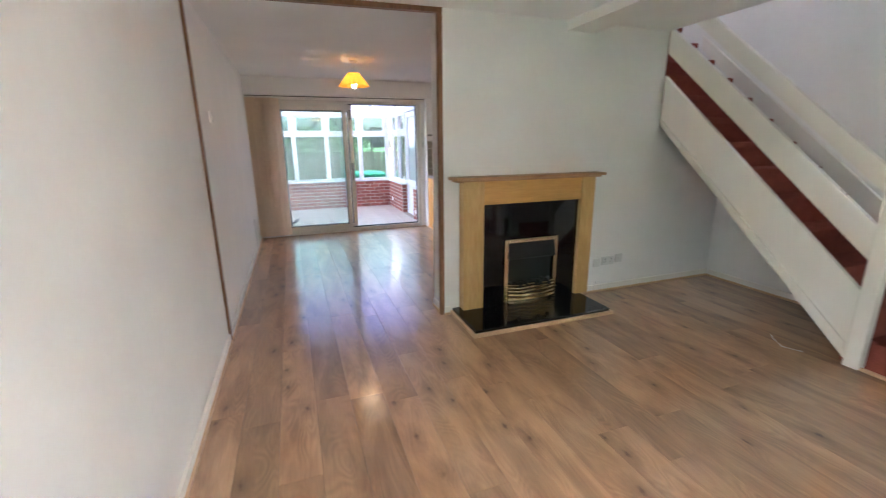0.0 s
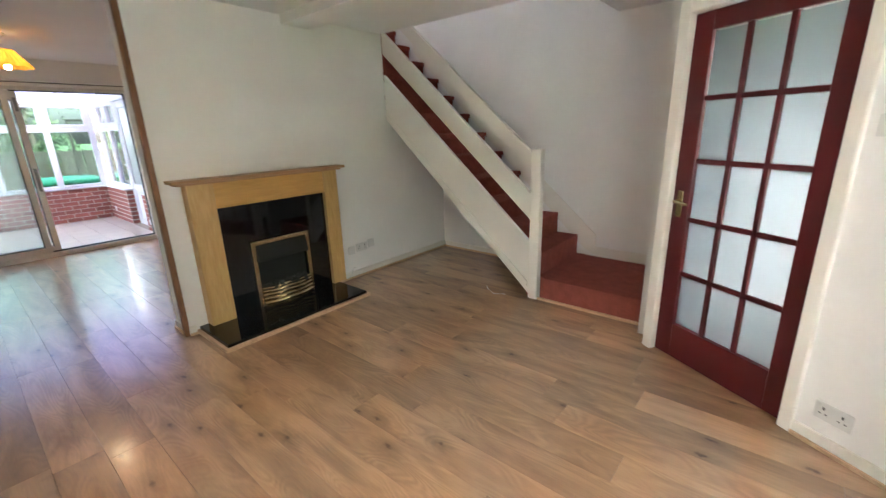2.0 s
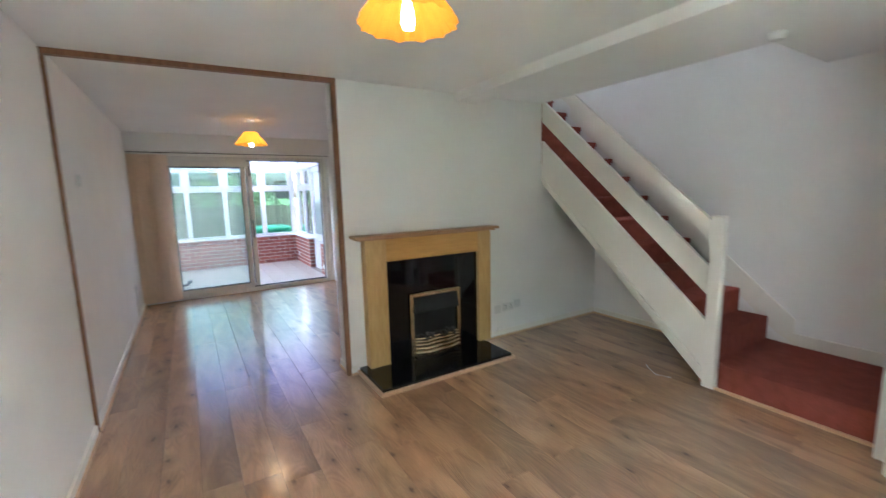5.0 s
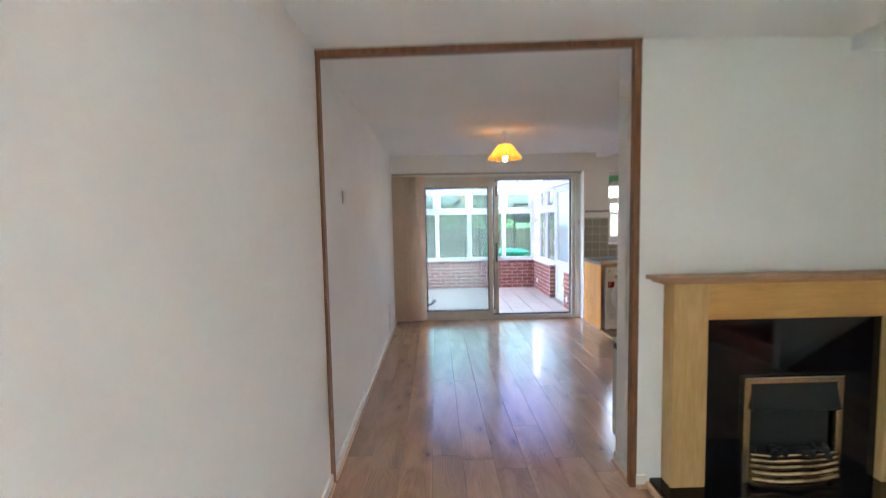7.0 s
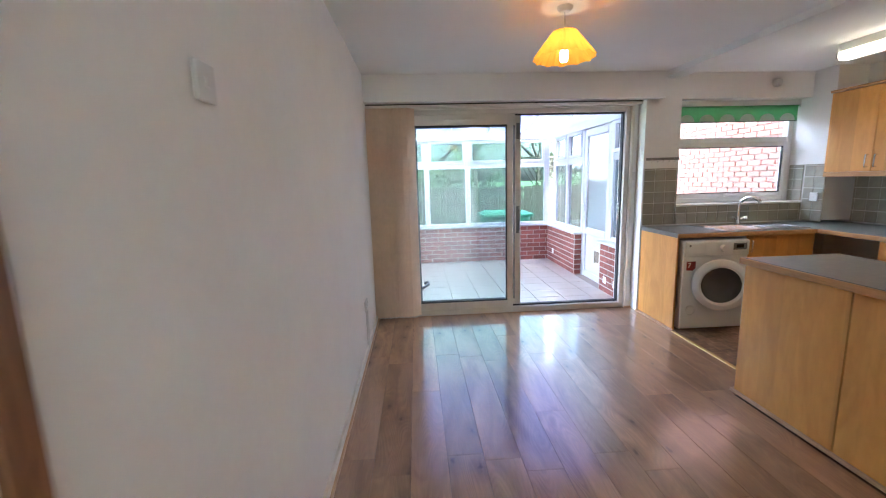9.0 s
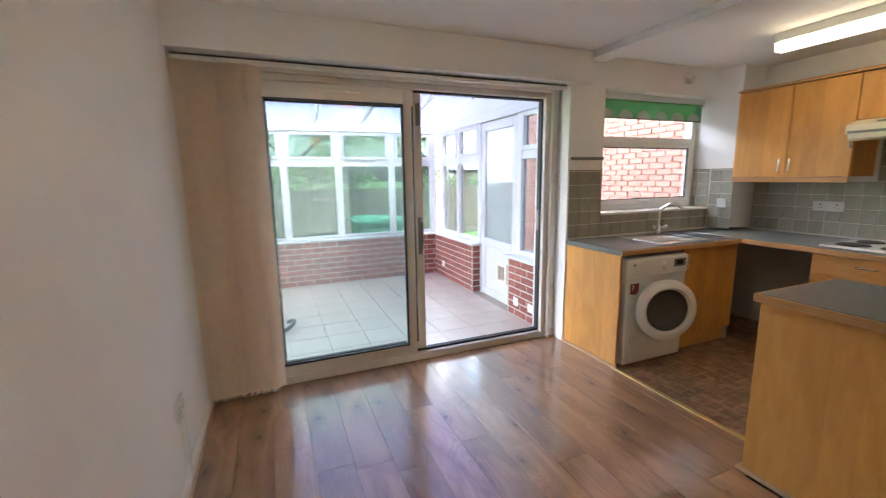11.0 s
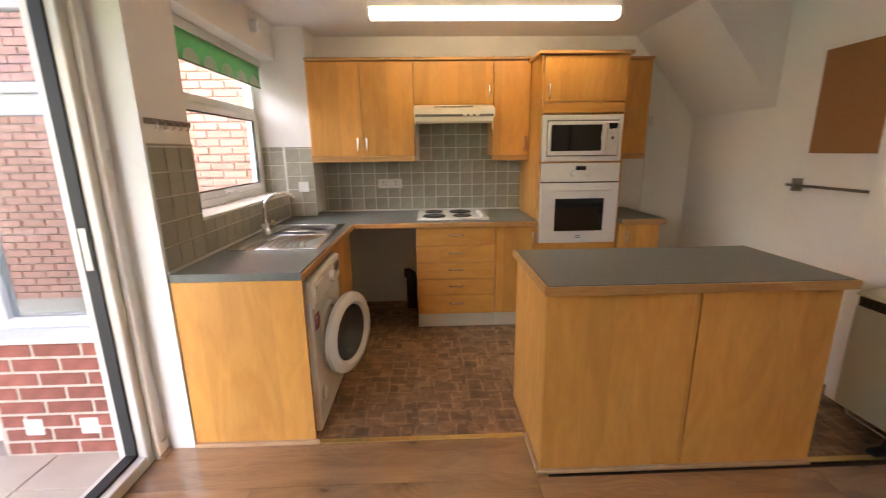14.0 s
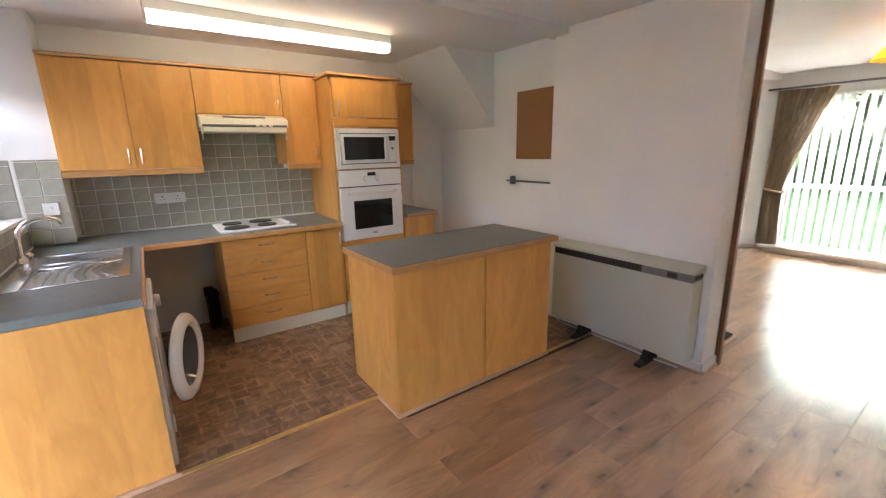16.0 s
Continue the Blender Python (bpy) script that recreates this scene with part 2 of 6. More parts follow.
def laminate_material(light, dark):
    """Printed oak laminate: arched growth rings, fine pores, brown clouds and scattered knots, shifted for each board."""
    m = bpy.data.materials.new("laminate_oak")
    m.use_nodes = True
    n, l = m.node_tree.nodes, m.node_tree.links
    b = n["Principled BSDF"]
    b.inputs["Coat Weight"].default_value, b.inputs["Coat Roughness"].default_value = 0.9, 0.17
    b.inputs["Coat IOR"].default_value = 2.2
    b.inputs["Roughness"].default_value = 0.36
    co, oi, sh, ad = n.new("ShaderNodeTexCoord"), n.new("ShaderNodeObjectInfo"), n.new("ShaderNodeVectorMath"), n.new("ShaderNodeVectorMath")
    sh.operation = "SCALE"
    sh.inputs[0].default_value = (17.0, 31.0, 13.0)
    l.new(oi.outputs["Random"], sh.inputs["Scale"])
    l.new(co.outputs["Object"], ad.inputs[0]), l.new(sh.outputs[0], ad.inputs[1])
    def noise(sx, sy, detail, distortion=0.0):
        mp, t = n.new("ShaderNodeMapping"), n.new("ShaderNodeTexNoise")
        mp.inputs["Scale"].default_value = (sx, sy, 1)
        t.inputs["Scale"].default_value, t.inputs["Detail"].default_value, t.inputs["Distortion"].default_value = 1, detail, distortion
        l.new(ad.outputs[0], mp.inputs["Vector"]), l.new(mp.outputs["Vector"], t.inputs["Vector"])
        return t.outputs["Fac"]
    def spread(v, lo, hi, a, c):
        r = n.new("ShaderNodeMapRange")
        for k, x in (("From Min", lo), ("From Max", hi), ("To Min", a), ("To Max", c)):
            r.inputs[k].default_value = x
        l.new(v, r.inputs["Value"])
        return r.outputs["Result"]
    def math_of(op, a, c):
        k = n.new("ShaderNodeMath")
        k.operation = op
        l.new(a, k.inputs[0])
        if isinstance(c, float):
            k.inputs[1].default_value = c
        else:
            l.new(c, k.inputs[1])
        return k.outputs[0]
    figure = noise(7.0, 1.5, 1.0, 0.5)
    rings = spread(math_of("SINE", math_of("MULTIPLY", figure, 105.0), 0.0), -1, 1, 0.86, 1.05)
    soft = spread(noise(6.0, 2.2, 3.0, 0.8), 0.35, 0.65, 0.0, 1.0)
    rings = math_of("ADD", math_of("MULTIPLY", math_of("SUBTRACT", rings, 1.0), soft), 1.0)
    pores = spread(noise(260.0, 9.0, 3.0), 0.32, 0.68, 0.93, 1.05)
    clouds = spread(noise(5.5, 1.3, 4.0, 1.2), 0.34, 0.62, 0.0, 1.0)
    mx = n.new("ShaderNodeMix")
    mx.data_type = "RGBA"
    mx.inputs["A"].default_value, mx.inputs["B"].default_value = (*dark, 1), (*light, 1)
    l.new(clouds, mx.inputs["Factor"])
    kmp, v = n.new("ShaderNodeMapping"), n.new("ShaderNodeTexVoronoi")
    kmp.inputs["Scale"].default_value = (4.4, 2.1, 1)
    v.inputs["Scale"].default_value, v.voronoi_dimensions = 1.0, "2D"
    warp, wob, ws = n.new("ShaderNodeVectorMath"), n.new("ShaderNodeTexNoise"), n.new("ShaderNodeVectorMath")
    ws.operation = "SCALE"
    ws.inputs["Scale"].default_value = 0.12
    wob.inputs["Scale"].default_value = 30
    l.new(ad.outputs[0], wob.inputs["Vector"]), l.new(wob.outputs["Color"], ws.inputs[0])
    l.new(ad.outputs[0], kmp.inputs["Vector"]), l.new(kmp.outputs["Vector"], warp.inputs[0]), l.new(ws.outputs[0], warp.inputs[1]), l.new(warp.outputs[0], v.inputs["Vector"])
    halo = spread(v.outputs["Distance"], 0.04, 0.28, 0.45, 0.0)
    core = spread(v.outputs["Distance"], 0.02, 0.10, 0.9, 0.0)
    pick = spread(noise(1.7, 1.1, 0.0), 0.47, 0.55, 0.0, 1.0)
    km = n.new("ShaderNodeMix")
    km.data_type = "RGBA"
    l.new(math_of("MULTIPLY", math_of("MAXIMUM", halo, core), pick), km.inputs["Factor"]), l.new(mx.outputs["Result"], km.inputs["A"])
    km.inputs["B"].default_value = (dark[0] * 0.35, dark[1] * 0.3, dark[2] * 0.27, 1)
    hs = n.new("ShaderNodeHueSaturation")
    board = spread(oi.outputs["Random"], 0, 1, 0.78, 1.18)
    l.new(math_of("MULTIPLY", math_of("MULTIPLY", rings, pores), board), hs.inputs["Value"])
    l.new(km.outputs["Result"], hs.inputs["Color"]), l.new(hs.outputs["Color"], b.inputs["Base Color"])
    bp = n.new("ShaderNodeBump")
    bp.inputs["Strength"].default_value, bp.inputs["Distance"].default_value = 0.08, 0.0006
    l.new(pores, bp.inputs["Height"]), l.new(bp.outputs["Normal"], b.inputs["Normal"])
    return m


PAINT = mat("white_wall_paint", (0.86, 0.85, 0.835), 0.75, vary=0.02, scale=2.5, bump=0.12, bump_scale=70, fine=0.008)
CEIL = mat("ceiling_paint", (0.87, 0.865, 0.855), 0.85, vary=0.02, scale=2, bump=0.2, bump_scale=120)
GLOSS = mat("white_gloss_paint", (0.82, 0.79, 0.73), 0.32, vary=0.02, scale=3, bump=0.05, bump_scale=25)
# white plastic with shade put into its colour, for the brightly lit conservatory
DIMUPVC = mat("dimmed_white_plastic_frame", (0.58, 0.59, 0.61), 0.38, vary=0.03, scale=4)
UPVC = mat("white_plastic_frame", (0.84, 0.84, 0.84), 0.3, vary=0.015, scale=4)
ALU = mat("worn_aluminium", (0.66, 0.63, 0.58), 0.42, metal=0.15, vary=0.05, scale=8)
GASKET = mat("black_rubber", (0.015, 0.015, 0.016), 0.55)
TRIM = wood("stained_trim_wood", (0.27, 0.125, 0.05), (0.15, 0.065, 0.027), 0.45, 2, along="z")
BEAD = wood("pale_beading", (0.66, 0.44, 0.27), (0.52, 0.33, 0.19), 0.5, 2)
PLANK = laminate_material((0.490, 0.280, 0.142), (0.315, 0.167, 0.083))
UNDER = mat("dark_joint", (0.06, 0.035, 0.02), 0.8)
BEECH = wood("beech_veneer", (0.71, 0.350, 0.086), (0.625, 0.290, 0.064), 0.36, 0.8, rnd=0.05, along="z", bands=0.10, ratio=0.28, fine=0.28)
BEECH_H = wood("beech_veneer_level", (0.71, 0.350, 0.086), (0.625, 0.290, 0.064), 0.36, 0.8, rnd=0.05, along="y", ratio=0.28, fine=0.28)
BEECH_X = wood("beech_veneer_cross", (0.68, 0.38, 0.11), (0.58, 0.31, 0.085), 0.38, 1.2, rnd=0.04, along="x")
EDGE = wood("beech_edging", (0.56, 0.30, 0.11), (0.44, 0.22, 0.075), 0.4, 2)
MANTEL = wood("fire_surround_oak", (0.62, 0.40, 0.16), (0.52, 0.31, 0.105), 0.42, 1.4, along="z")
SHELF = wood("mantel_shelf_oak", (0.50, 0.29, 0.14), (0.38, 0.2, 0.09), 0.4, 1.4, along="x")
WORKTOP = mat("grey_laminate", (0.15, 0.163, 0.15), 0.34, vary=0.1, scale=30, fine=0.12)
GRANITE = mat("black_granite", (0.006, 0.006, 0.007), 0.06, vary=0.3, scale=80)
BLACK = mat("matt_black", (0.012, 0.012, 0.012), 0.6)
BRASS = mat("antique_brass", (0.60, 0.48, 0.28), 0.26, metal=1.0, vary=0.12, scale=20)
GOLDSTRIP = mat("gold_strip", (0.72, 0.52, 0.2), 0.3, metal=0.9, vary=0.1, scale=15)
CHROME = mat("chrome", (0.82, 0.82, 0.82), 0.09, metal=1.0, vary=0.02)
STEEL = mat("brushed_steel", (0.74, 0.74, 0.74), 0.27, metal=1.0, vary=0.06, scale=12, stretch=(1, 12, 1))
WHITEWARE = mat("white_enamel", (0.80, 0.80, 0.795), 0.26, vary=0.015)
PLASTIC = mat("white_plastic", (0.70, 0.70, 0.685), 0.36, vary=0.02)
CREAM = mat("cream_plastic", (0.76, 0.71, 0.58), 0.4, vary=0.03)
SMOKED = mat("smoked_glass", (0.10, 0.10, 0.10), 0.08)
FLAP = mat("translucent_brown_flap", (0.27, 0.24, 0.19), 0.25, vary=0.08)
DARKGLASS = mat("dark_glass", (0.012, 0.012, 0.013), 0.05)
HOTPLATE = mat("cast_iron_plate", (0.025, 0.024, 0.023), 0.5, vary=0.15, scale=40)
TILE = mat("stone_wall_tile", (0.33, 0.315, 0.255), 0.34, vary=0.1, scale=9, bump=0.2, bump_scale=35, fine=0.06, rnd=0.1)
GROUT = mat("pale_grout", (0.66, 0.64, 0.59), 0.85)
FLOORTILE = mat("cream_floor_tile", (0.50, 0.425, 0.345), 0.3, vary=0.06, scale=5, bump=0.06, bump_scale=30, rnd=0.05)
FLOORGROUT = mat("brown_grout", (0.40, 0.33, 0.27), 0.85)
BRICK = mat("red_brick", (0.25, 0.082, 0.062), 0.8, vary=0.18, scale=14, bump=0.5, bump_scale=70, fine=0.12, rnd=0.2)
MORTAR = mat("pale_mortar", (0.46, 0.40, 0.35), 0.9, vary=0.1, scale=30, bump=0.4)
OUTBRICK = mat("orange_brick", (0.48, 0.24, 0.185), 0.85, vary=0.15, scale=10, bump=0.4, bump_scale=60, fine=0.1, rnd=0.12)
RED = mat("dark_red_paint", (0.09, 0.010, 0.012), 0.3, vary=0.08, scale=8, stretch=(1, 1, 0.2))
CARPET = mat("red_carpet", (0.27, 0.075, 0.055), 0.95, vary=0.12, scale=12, bump=0.7, bump_scale=350, fine=0.14, spec=0.1)
HEATER = mat("storage_heater_enamel", (0.56, 0.56, 0.48), 0.4, vary=0.02, scale=3)
HEATERDARK = mat("brown_grille", (0.035, 0.022, 0.018), 0.4)
CORK = mat("cork", (0.33, 0.165, 0.065), 0.9, vary=0.08, scale=60, bump=0.4, bump_scale=200, fine=0.2)
PLATEGREY = mat("grey_plastic", (0.16, 0.16, 0.165), 0.4, vary=0.03)
GREYMETAL = mat("grey_metal", (0.22, 0.21, 0.2), 0.35, metal=0.8, vary=0.06)
PANE = glass("clear_glass")
# the next three tints darken the bright view outside; the panes cast no shadow
CONSPANE = glass("blue_dimming_glazing", (0.42, 0.50, 0.49))
SIDEPANE = glass("side_dimming_glazing", (0.56, 0.61, 0.64))
DIMPANE = glass("front_dimming_glazing", (0.34, 0.385, 0.345))
HAZY = glass("misted_glass", (0.86, 0.90, 0.89), frost=0.010)
FROSTED = glass("obscured_glass", (0.42, 0.46, 0.47), frost=0.93)
RIBBED = glass("ribbed_glass", (0.66, 0.74, 0.77), frost=0.75)
ROOFSHEET = glass("blue_polycarbonate", (0.215, 0.225, 0.35), frost=0.75)
BLINDCLOTH = cloth("cream_blind_fabric", (0.86, 0.715, 0.575), 0.4)
SHEER = cloth("white_blind_fabric", (0.70, 0.70, 0.68), 0.36)
CURTAIN = cloth("beige_curtain", (0.36, 0.27, 0.18), 0.22, vary=0.12)
GREENBLIND = cloth("green_blind", (0.24, 0.52, 0.29), 0.45)
SHADE = cloth("orange_shade", (0.90, 0.42, 0.05), 0.6, vary=0.04)
BULB = glow("lit_bulb", (1.0, 0.76, 0.42), 3.0)
TUBE = glow("lit_diffuser", (1.0, 0.82, 0.53), 0.36)
GRASS = mat("grass", (0.05, 0.11, 0.022), 0.9, vary=0.3, scale=3, bump=0.6, bump_scale=90, fine=0.25)
PAVING = mat("patio_slab", (0.33, 0.31, 0.28), 0.85, vary=0.12, scale=5, rnd=0.1)
FENCEWOOD = wood("weathered_fence", (0.07, 0.062, 0.044), (0.04, 0.034, 0.025), 0.8, 2, rnd=0.2, along="z")
BARK = mat("bark", (0.085, 0.065, 0.05), 0.95, vary=0.3, scale=15, bump=0.8, bump_scale=30)
LEAF = mat("leaf_green", (0.05, 0.09, 0.028), 0.65, vary=0.35, scale=1.2)
LEAFPALE = mat("leaf_spring", (0.085, 0.115, 0.04), 0.65, vary=0.35, scale=1.2)
GREENTUB = mat("green_tub", (0.02, 0.21, 0.12), 0.4, vary=0.08)
SLATE = mat("grey_roof", (0.24, 0.24, 0.25), 0.8, vary=0.15, scale=6, bump=0.3)
GREYHOSE = mat("dark_hose", (0.05, 0.06, 0.065), 0.5)
VINYL = vinyl_material()
REDLABEL = mat("red_sticker", (0.22, 0.012, 0.02), 0.4)
COAL = mat("coal", (0.02, 0.019, 0.018), 0.7, vary=0.4, scale=40, bump=0.5)


# ---- building blocks ----
def box(x0, x1, y0, y1, z0, z1, bevel=0.0, seg=1):
    bm = bmesh.new()
    bmesh.ops.create_cube(bm, size=1, matrix=Matrix.Translation(((x0 + x1) / 2, (y0 + y1) / 2, (z0 + z1) / 2)) @ Matrix.Diagonal((abs(x1 - x0), abs(y1 - y0), abs(z1 - z0), 1)))
    if bevel:
        bmesh.ops.bevel(bm, geom=bm.edges[:], offset=bevel, segments=seg, affect="EDGES", profile=0.6)
    return bm


def cyl(p, q, r, r2=None, n=16, caps=True):
    p, q = Vector(p), Vector(q)
    bm = bmesh.new()
    m = Matrix.Translation((p + q) / 2) @ (q - p).to_track_quat("Z", "Y").to_matrix().to_4x4()
    bmesh.ops.create_cone(bm, cap_ends=caps, segments=n, radius1=r, radius2=r if r2 is None else r2, depth=(q - p).length, matrix=m)
    return bm


def prism(pts, axis, a, b):
    """A flat outline pulled along an axis from a to b; the outline holds the other two coordinates in order."""
    bm = bmesh.new()
    def at(p, v):
        return {"x": (v, p[0], p[1]), "y": (p[0], v, p[1]), "z": (p[0], p[1], v)}[axis]
    lo, hi = [bm.verts.new(at(p, a)) for p in pts], [bm.verts.new(at(p, b)) for p in pts]
    bm.faces.new(lo), bm.faces.new(hi)
    for i in range(len(pts)):
        j = (i + 1) % len(pts)
        bm.faces.new((lo[i], lo[j], hi[j], hi[i]))
    bmesh.ops.recalc_face_normals(bm, faces=bm.faces[:])
    return bm


def lathe(profile, n=24, m=None):
    """Turns (radius, height) pairs about z."""
    bm = bmesh.new()
    rings = [[bm.verts.new((r * math.cos(2 * math.pi * i / n), r * math.sin(2 * math.pi * i / n), z)) for i in range(n)] for r, z in profile]
    for a, b in zip(rings, rings[1:]):
        for i in range(n):
            j = (i + 1) % n
            bm.faces.new((a[i], a[j], b[j], b[i]))
    bmesh.ops.recalc_face_normals(bm, faces=bm.faces[:])
    if m is not None:
        bmesh.ops.transform(bm, matrix=m, verts=bm.verts[:])
    return bm


def tube(path, r, n=10):
    """A round bar along a path."""
    bm, rings = bmesh.new(), []
    pts = [Vector(p) for p in path]
    for i, p in enumerate(pts):
        d = (pts[min(i + 1, len(pts) - 1)] - pts[max(i - 1, 0)]).normalized()
        q = d.to_track_quat("Z", "Y")
        rings.append([bm.verts.new(p + q @ Vector((r * math.cos(2 * math.pi * k / n), r * math.sin(2 * math.pi * k / n), 0))) for k in range(n)])
    for a, b in zip(rings, rings[1:]):
        off = min(range(n), key=lambda s: (a[0].co - b[s].co).length)
        for k in range(n):
            bm.faces.new((a[k], a[(k + 1) % n], b[(k + 1 + off) % n], b[(k + off) % n]))
    bm.faces.new(rings[0][::-1]), bm.faces.new(rings[-1])
    bmesh.ops.recalc_face_normals(bm, faces=bm.faces[:])
    return bm


def join(*bms):
    out = bms[0]
    for b in bms[1:]:
        tmp = bpy.data.meshes.new("tmp")
        b.to_mesh(tmp)
        out.from_mesh(tmp)
        bpy.data.meshes.remove(tmp)
        b.free()
    return out


def mesh_of(bm, material, smooth=False):
    me = bpy.data.meshes.new("mesh")
    bm.to_mesh(me)
    bm.free()
    me.materials.append(material)
    if smooth:
        for p in me.polygons:
            p.use_smooth = True
        me.set_sharp_from_angle(angle=radians(40))
    return me


def part(name, bm, material, parent=None, label="", smooth=False, shadow=True):
    """One mesh. Under a thing built in place its coordinates are the world's; under a turned thing they are the thing's own."""
    ob = new(name, bm if isinstance(bm, bpy.types.Mesh) else mesh_of(bm, material, smooth))
    if parent is not None:
        ob.parent = parent
        if parent.type == "EMPTY" and not parent.get("turned"):
            ob.matrix_parent_inverse = Matrix.Translation(-parent.location)
    if label:
        ob["label"] = label
    if not shadow:
        ob.visible_shadow = False
    return ob


def thing(name, loc, label, category, group="", kind="", turn=None):
    e = new(name)
    e.empty_display_size = 0.05
    if turn is None:
        e.location = loc
    else:
        e.matrix_basis = pose(*loc, 0, 0, turn)
        e["turned"] = 1
    return tagged(e, label, category, group, kind)


def solid(name, bm, material, label, category, kind="", smooth=False, group=""):
    return tagged(part(name, bm, material, smooth=smooth), label, category, group, kind)


# ---- the setting ----
XL, XR, YF, YW, YB, H = -0.485, 4.34, -0.66, 3.49, 7.28, 2.42   # left wall, right wall, front, dividing wall, back wall, ceiling


def wall(name, bm, label, material=PAINT):
    return tagged(part(name, bm, material), label, "wall", kind="structure")


floor = tagged(part("floor", box(XL - 0.1, XR + 0.1, YF - 0.3, 7.44, -0.12, -0.010), UNDER), "oak laminate floor laid along the rooms", "floor", kind="structure")
tagged(part("kitchen_floor", join(box(2.30, XR, 5.55, YB, -0.01, 0.003), box(2.06, XR, 3.6, 5.55, -0.01, 0.003)), VINYL), "brown parquet-patterned vinyl in the kitchen", "floor", kind="structure")
wall("wall_west", box(XL - 0.2, XL, YF - 0.3, 7.6, -0.1, H + 0.2), "long plain white painted wall")
wall("wall_divider", join(box(1.222, 3.428, YW, 3.62, 0, H), box(3.428, XR, YW, 3.62, 0, 1.74)), "white painted wall between lounge and kitchen")
wall("chimney_breast", box(1.219, 2.565, 3.615, 3.73, 0, H), "shallow white chimney breast behind the storage heater")
wall("wall_east", box(XR, XR + 0.2, YF - 0.3, 7.6, -0.1, 5.0), "white painted wall beside stairs and kitchen units")
# front wall with a tall window, and the lobby's front door beside it
FW0, FW1 = -0.35, 2.12
wall("wall_front", join(box(XL, FW0, YF - 0.25, YF, 0, H), box(FW0, FW1, YF - 0.25, YF, 2.14, H), box(FW0, FW1, YF - 0.25, YF, -0.1, 0.06),
                        box(FW1, 3.3, YF - 0.25, YF, 0, H), box(3.3, 3.8, YF - 0.25, YF, 2.25, H), box(3.3, 3.8, YF - 0.25, YF, 0, 1.2), box(3.8, XR, YF - 0.25, YF, 0, H)), "white front wall round a tall window")
# back wall: patio door opening and kitchen window opening
PX0, PX1, PZ = -0.20, 2.215, 2.132
WX0, WX1, WZ0, WZ1 = 2.655, 4.03, 1.108, 2.17
wall("wall_back", join(box(XL, PX0, 7.42, 7.60, 0, H), box(PX0, PX1, 7.42, 7.60, PZ, H), box(PX1, 2.29, 7.42, 7.60, 0, H),
                       box(2.29, WX0, YB, 7.60, 0, H), box(WX0, WX1, YB, 7.60, 0, WZ0), box(WX0, WX1, YB, 7.60, WZ1, H), box(WX1, XR, YB, 7.54, 0, H), box(WX1 + 0.16, XR, 7.54, 7.60, 0, H)), "white back wall with patio door and kitchen window")
wall("corner_boxing", box(4.03, XR, 7.04, YB, 0.94, H), "white boxed-in corner beside the kitchen window")
wall("bulkhead", box(XL, 2.44, 7.20, 7.42, 2.176, H), "white boxed bulkhead above the patio door")
# ceiling with the stair opening, and the beam
HX, HY = 3.43, 1.46
tagged(part("ceiling", join(box(XL - 0.1, HX, YF - 0.25, 7.6, H, H + 0.22), box(HX, XR, YF - 0.25, HY, H, H + 0.22), box(HX, XR, 4.23, 7.6, H, H + 0.22)), CEIL), "plain white painted ceiling", "ceiling", kind="structure")
tagged(part("ceiling_beam", box(2.33, 2.60, YF, YW, H - 0.075, H), CEIL), "boxed white ceiling beam over the lounge", "beam", kind="structure")
tagged(part("ceiling_beam", box(2.44, 2.62, 3.62, YB, H - 0.05, H), CEIL), "shallow white ceiling beam over the kitchen", "beam", kind="structure")
tagged(part("stair_soffit", join(prism([(3.615, 1.72), (4.24, H + 0.02), (4.20, H + 0.02), (3.615, 1.765)], "x", 3.44, XR), prism([(3.615, 1.72), (4.22, H), (3.615, H)], "x", 3.41, 3.44)), PAINT), "sloping white plaster under the upper stairs", "soffit", kind="structure")
# the upper stairwell
wall("stairwell_wall", join(box(HX - 0.1, HX, HY, 3.62, H + 0.22, 5.0), box(HX - 0.1, XR, HY - 0.1, HY, H + 0.22, 5.0), box(HX - 0.1, XR, 5.2, 5.3, H + 0.22, 5.0), box(HX - 0.1, HX, 3.62, 5.2, H + 0.22, 5.0)), "white walls of the upper stairwell")
tagged(part("stairwell_ceiling", join(box(HX - 0.1, XR, HY - 0.1, 3.5, 5.0, 5.1), box(HX - 0.1, XR, 3.8, 5.3, 5.0, 5.1)), CEIL), "white ceiling over the upper stairwell", "ceiling", kind="structure")

# slanting wall with the glazed door; its own axes: u along the wall from the post towards the window
DX, DY, DANG = 3.205, 0.775, math.degrees(math.atan2(-0.86, -0.51))
U = math.hypot(0.86, 0.51)
DLEN = (DY - YF) / 0.86 * 1.0
slant = thing("wall_slanted", (DX, DY, 0), "slanting white wall that holds the glazed door", "wall", kind="structure", turn=DANG)
D0, D1 = 0.158, 0.971     # door opening along u
part("wall_panel", join(box(D1 + 0.06, DLEN + 0.15, 0, 0.09, 0, H), box(D0 - 0.07, D1 + 0.06, 0, 0.09, 2.13, H)), PAINT, slant)
wall("lobby_wall", box(DX + 0.09, XR, 0.70, 0.78, 0, H), "white wall between stairs and lobby")

